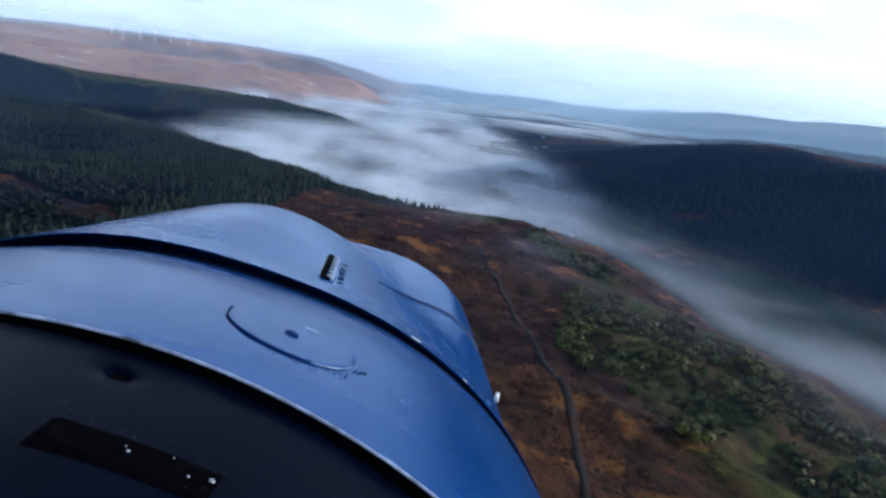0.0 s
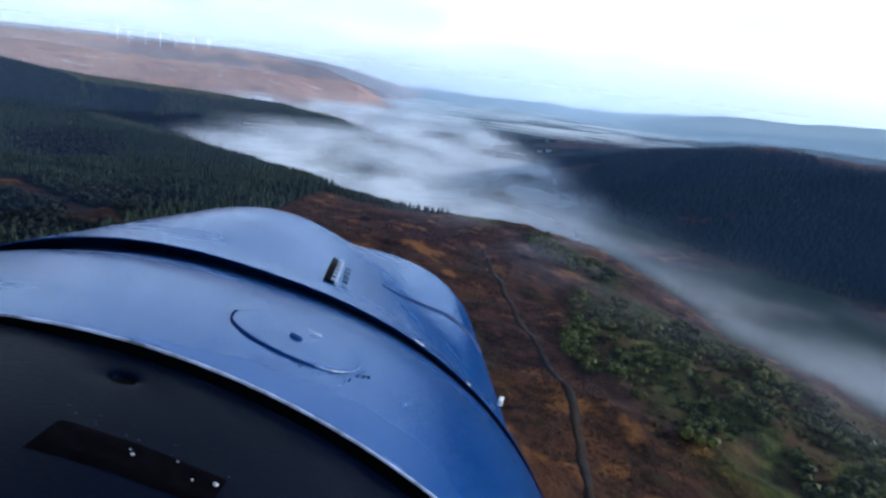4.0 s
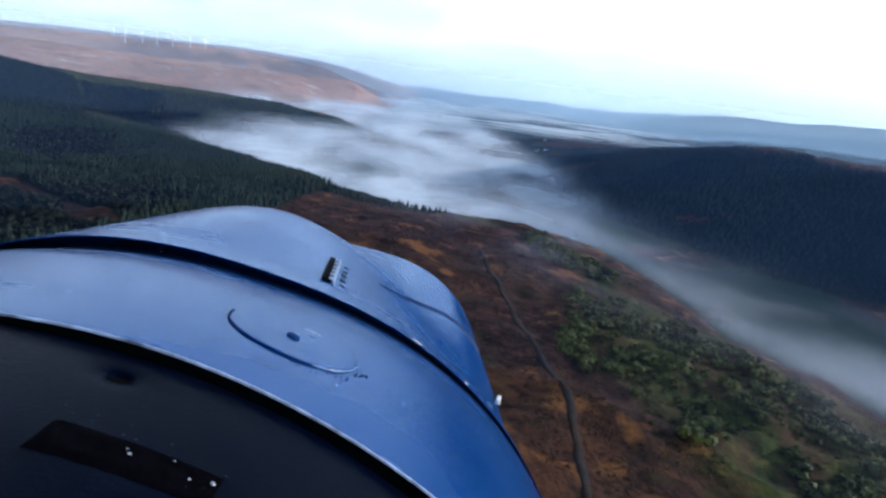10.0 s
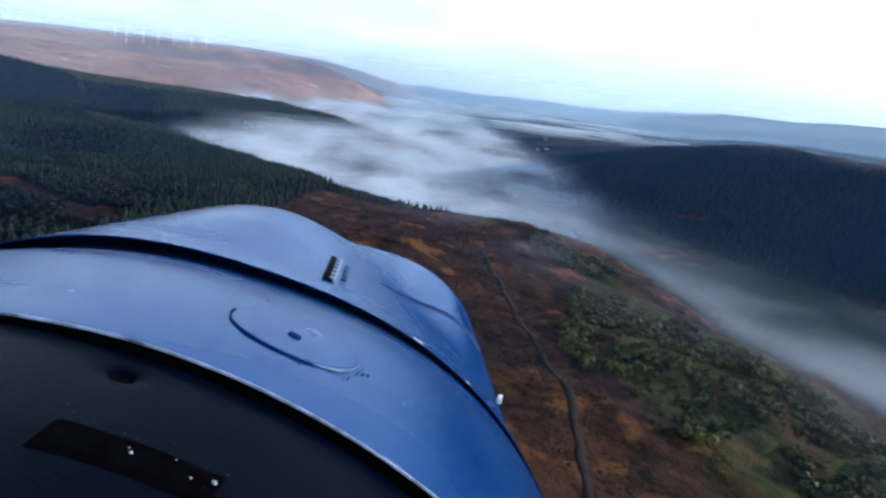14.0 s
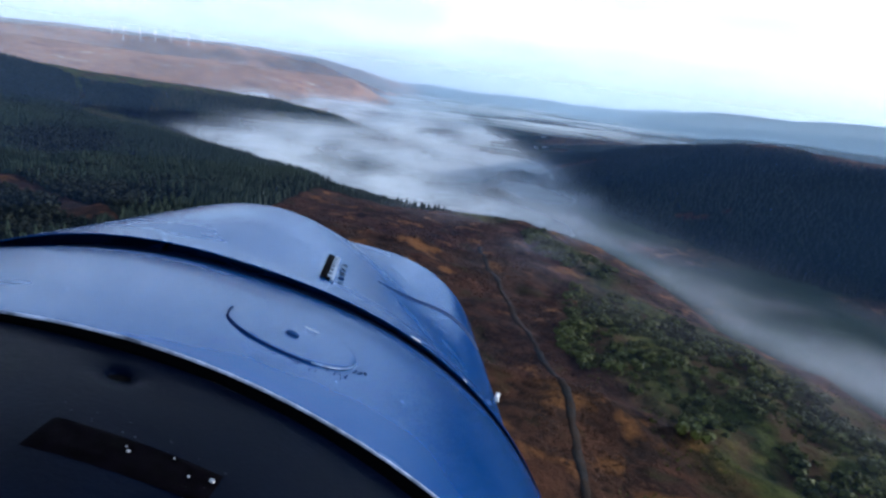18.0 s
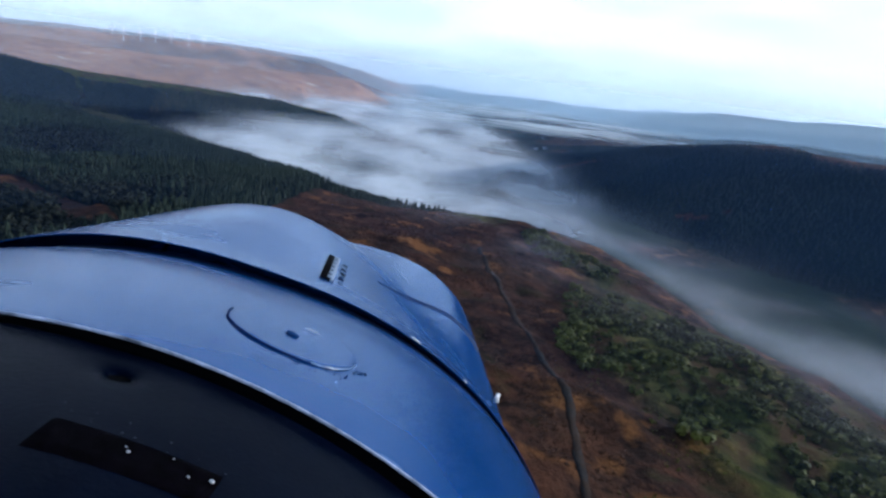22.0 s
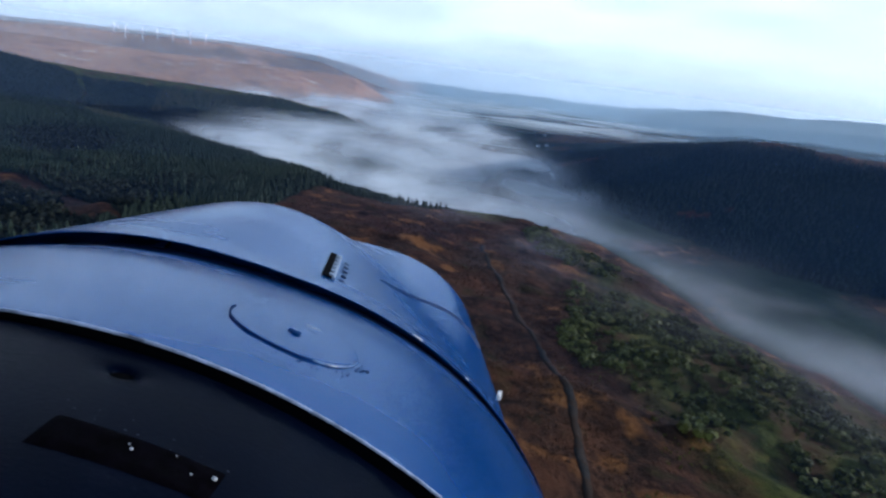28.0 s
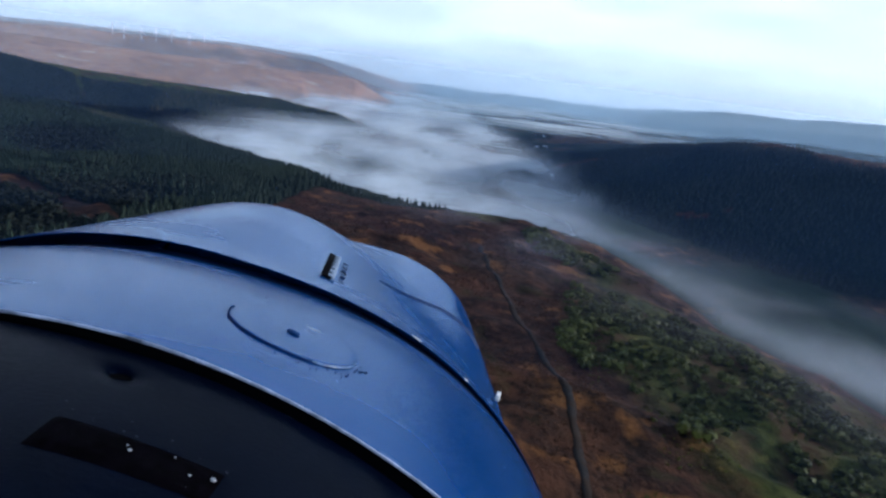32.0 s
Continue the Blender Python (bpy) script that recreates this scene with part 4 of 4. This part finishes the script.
def deck_skin():
    """The deck behind the seal, with one dent knocked into it."""
    dent = Vector((-0.0014, -0.0105))
    st = np.unique(np.concatenate([np.linspace(-0.45, -0.03, 20), np.linspace(-0.03, -0.0012, 60), np.linspace(dent.y - 0.004, dent.y + 0.004, 30)]))
    ang = np.unique(np.concatenate([np.linspace(0, 2 * math.pi, 160, endpoint=False), np.linspace(radians(86), radians(95), 70)]))
    fit = 0.988 + 0.0055 * smooth01((np.degrees(ang) - 91) / 14) * (np.degrees(ang) < 200) - 0.0045 * smooth01((82 - np.degrees(ang)) / 20)
    p = np.stack([hull(y, ang, fit) for y in st])
    d2 = ((p[..., 0] - dent.x) / 0.0015) ** 2 + ((p[..., 1] - dent.y) / 0.0012) ** 2
    p[..., 2] -= np.where(p[..., 2] > 0, 0.0052 * np.exp(-d2) + 0.0010 * np.exp(-d2 / 8), 0)
    n = len(ang)
    v = p.reshape(-1, 3)
    f = ring_faces(len(st), n)[:, ::-1]
    me = mesh_of("deck", v, f, DECK)
    return under("deck", me, plane, "matt dark blue deck with a dent")


deck = deck_skin()


def hatch():
    """A round flush hatch with a raised rim, its shade and highlight painted as arcs."""
    m = skin_frame(0.0205, 0.0430, 0.0)
    v, fcs = [], []
    turns = 72
    for r, z in ((0.0, 0.0003), (0.0150, 0.0003), (0.0172, 0.0003), (0.0184, 0.0003), (0.0190, 0.0001), (0.0192, -0.0020)):
        for k in range(turns):
            a = 6.28318 * k / turns
            p = m @ Vector((r * math.cos(a), r * math.sin(a), 0))
            v.append((p.x, p.y, skin_z(p.x, p.y) + z))
    me = mesh_of("hatch", v, ring_faces(6, turns), BLUE)
    h = under("hatch", me, plane, "round blue hatch cover")
    # dark tapering arc: the rim's shade in colour
    ring = []
    for r0, z in ((0.0188, 0.0), (0.0190, 0.0005), (0.0193, 0.0005), (0.0195, 0.0)):
        for k in range(turns):
            t = k / (turns - 1)
            a = 3.05 + 2.75 * t
            r = 0.0192 + (r0 - 0.0192) * (0.20 + 0.55 * max(0, 1 - 1.9 * t) ** 1.2)
            g = 1 + 0.008 * noise.noise(Vector((k * 0.3, r * 100, 0)))
            p = m @ Vector((r * g * math.cos(a), r * g * math.sin(a), 0))
            ring.append((p.x, p.y, skin_z(p.x, p.y) + z))
    under("rim", mesh_of("rim", ring, ring_faces(4, turns, False), dull("rim_shadow", (0.003, 0.016, 0.068))), h, "dark side of the rim with its shade painted on")
    # pale arc: a painted highlight on the rim's other side
    pale = []
    for r, z in ((0.0190, 0.0002), (0.0192, 0.0006), (0.0194, 0.0002)):
        for k in range(24):
            a = 5.15 + 1.05 * k / 23
            p = m @ Vector((r * math.cos(a), r * math.sin(a), 0))
            pale.append((p.x, p.y, skin_z(p.x, p.y) + z))
    under("worn_edge", mesh_of("worn_edge", pale, ring_faces(3, 24, False), plain("rim_highlight_paint", (0.10, 0.17, 0.32), 0.3, grain=400, spread=0.6)), h, "painted highlight along the rim")
    blob("latch", skin_frame(0.0202, 0.0402, 0.0006), 0.0020, 0.0015, 0.0005, dull("latch_paint", (0.010, 0.036, 0.115)), h, "small dark latch")
    blob("scratch", skin_frame(0.0240, 0.0500, 0.0009), 0.0022, 0.00015, 0.00012, CHIP, h, "pale scratch")
    return h


hatch()
rnd = random.Random(4)
SPECK = dull("speck", (0.004, 0.010, 0.035))
for x, y, r in ((0.0416, 0.0374, 0.0005), (0.0361, 0.0327, 0.0004), (0.0400, 0.0350, 0.0004), (0.0430, 0.0392, 0.0005), (0.0330, 0.0305, 0.0005), (0.0050, 0.0680, 0.00035)):
    blob("paint_speck", skin_frame(x, y, 0.0001), r * 0.9, r * 0.7, 0.0002, SPECK, plane, "", 0.5, int(x * 1e5))
GRIME = plain("deck_dust", (0.022, 0.026, 0.040), 0.8, grain=300)
HATCH_AT = skin_frame(0.0205, 0.0430)
for k in range(22):
    a, r = rnd.uniform(4.6, 6.2), 0.0205 + 0.0035 * rnd.random() ** 1.5
    p = HATCH_AT @ Vector((r * math.cos(a), r * math.sin(a), 0))
    size = rnd.uniform(0.00013, 0.00030)
    blob("paint_speck", skin_frame(p.x, p.y, 0.0001), size * 1.4, size, 0.00015, SPECK, plane, "", 0.5, 40 + k)
for k in range(14):
    a, y = rnd.uniform(0.9, 2.0), rnd.uniform(0.01, 0.10)
    p = hull(y, a)
    size = rnd.uniform(0.00015, 0.0003)
    blob("dust_speck", skin_frame(float(p[0]), y, 0.0001), size, size, 0.0001, DUST if k % 3 else SPECK, plane, "", 0.5, 80 + k)


def vent():
    """A slotted louvre with a dark recess, let into the cowling."""
    m = skin_frame(0.0112, 0.160, 0.0)
    along_y = 0.052
    recess = part("vent", box_bm(0.0048, along_y, 0.0010, (0.0004, 0, 0.0007), 0.0003), BLACK, plane, "dark slotted vent in the cowling")
    recess.matrix_basis = m @ Matrix.Rotation(radians(4.3), 4, "Z")
    strip = part("comb", box_bm(0.0012, along_y, 0.0014, (0.0036, 0, 0.0010), 0.0003), plain("comb_metal", (0.20, 0.25, 0.34), 0.45, 0.3), recess, "pale metal comb")
    for k in range(6):
        part("slot", box_bm(0.0022, 0.0034, 0.0016, (0.0022, -0.021 + 0.0084 * k, 0.0011), 0.0003), plain("comb_metal", (0.20, 0.25, 0.34), 0.45, 0.3) if k == 0 else bpy.data.materials["comb_metal.001"], recess)
    for k in range(5):
        part("louvre_slit", box_bm(0.0030, 0.0016, 0.0006, (0.0078, -0.020 + 0.0100 * k, 0.0004), 0.0002), BLACK, recess)
    return recess


vent()


def crease():
    """The raised moulding line along the cowling's shoulder."""
    v, n = [], 40
    for k in range(n):
        t = k / (n - 1)
        x = 0.0355 + 0.0934 * t
        y = 0.2261 + 0.1067 * (1 - (1 - t) ** 2.12)
        for ox, oz in ((-0.0012, -0.0004), (0.0, 0.0017 * min(1, 4 * t + 0.2)), (0.0012, -0.0004)):
            yy = y + ox
            v.append((x, yy, skin_z(x, yy) + oz))
    under("moulding", mesh_of("moulding", v, ring_faces(n, 3, False), dull("moulding_paint", (0.003, 0.016, 0.065), 0.5)), plane, "raised moulding on the cowling")


crease()
blob("paint_chip", skin_frame(0.0594, 0.1135, 0.0003), 0.0024, 0.0008, 0.0003, CHIP, plane, "bare chip in the cowling's edge", 0.5, 3)
blob("paint_chip", skin_frame(0.0850, 0.1138, 0.0001), 0.0010, 0.0007, 0.0004, CHIP, plane, "bare chip in the cowling's edge", 0.5, 5)


def tape():
    """A strip of black tape stuck across the deck."""
    a, b, c, d = (-0.0012, -0.0304), (0.0258, -0.0291), (0.0256, -0.0372), (-0.0006, -0.0394)
    v = []
    for i in range(24):
        for j in range(8):
            s, t = i / 23, j / 7
            x = (a[0] * (1 - s) + b[0] * s) * (1 - t) + (d[0] * (1 - s) + c[0] * s) * t
            y = (a[1] * (1 - s) + b[1] * s) * (1 - t) + (d[1] * (1 - s) + c[1] * s) * t
            edge = 0.0 if i in (0, 23) or j in (0, 7) else 0.0004
            v.append((x, y, skin_z(x, y, 0.988) + edge + 0.0001 * math.sin(i * 1.7) * math.sin(j)))
    return under("tape_strip", mesh_of("tape_strip", v, ring_faces(24, 8, False), TAPE), plane, "strip of black tape")


strip = tape()
for x, y, r in ((0.0119, -0.0336, 0.00030), (0.0179, -0.0310, 0.00016), (0.0214, -0.0336, 0.00022), (0.0247, -0.0322, 0.00045), (0.0111, -0.0327, 0.00016)):
    blob("screw_head", skin_frame(x, y, 0.0006, 0.988), r, r, r * 0.5, STEEL, strip, "bright screw head")


for k in range(12):
    x, y = rnd.uniform(-0.004, 0.026), rnd.uniform(-0.0300, -0.0255)
    size = rnd.uniform(0.00007, 0.00016)
    blob("dust_speck", skin_frame(x, y, 0.00005, 0.988), size * 1.5, size, 0.00005, GRIME, plane, "", 0.5, 120 + k)


def side_fitting():
    """A small white fitting on the flank behind the cowling joint."""
    p = Vector((0.1452, 0.281, 0.1234))
    bm = box_bm(0.0028, 0.006, 0.0048, (0, 0, 0), 0.0007)
    for q in bm.verts:
        q.co += Vector((noise.noise(q.co * 180), noise.noise(q.co * 150 + Vector((3, 0, 0))), noise.noise(q.co * 160 + Vector((0, 5, 0))))) * 0.0024
    bmesh.ops.transform(bm, matrix=Matrix.Translation(p), verts=bm.verts)
    part("side_fitting", bm, CHIP, plane, "small white fitting on the flank")


side_fitting()
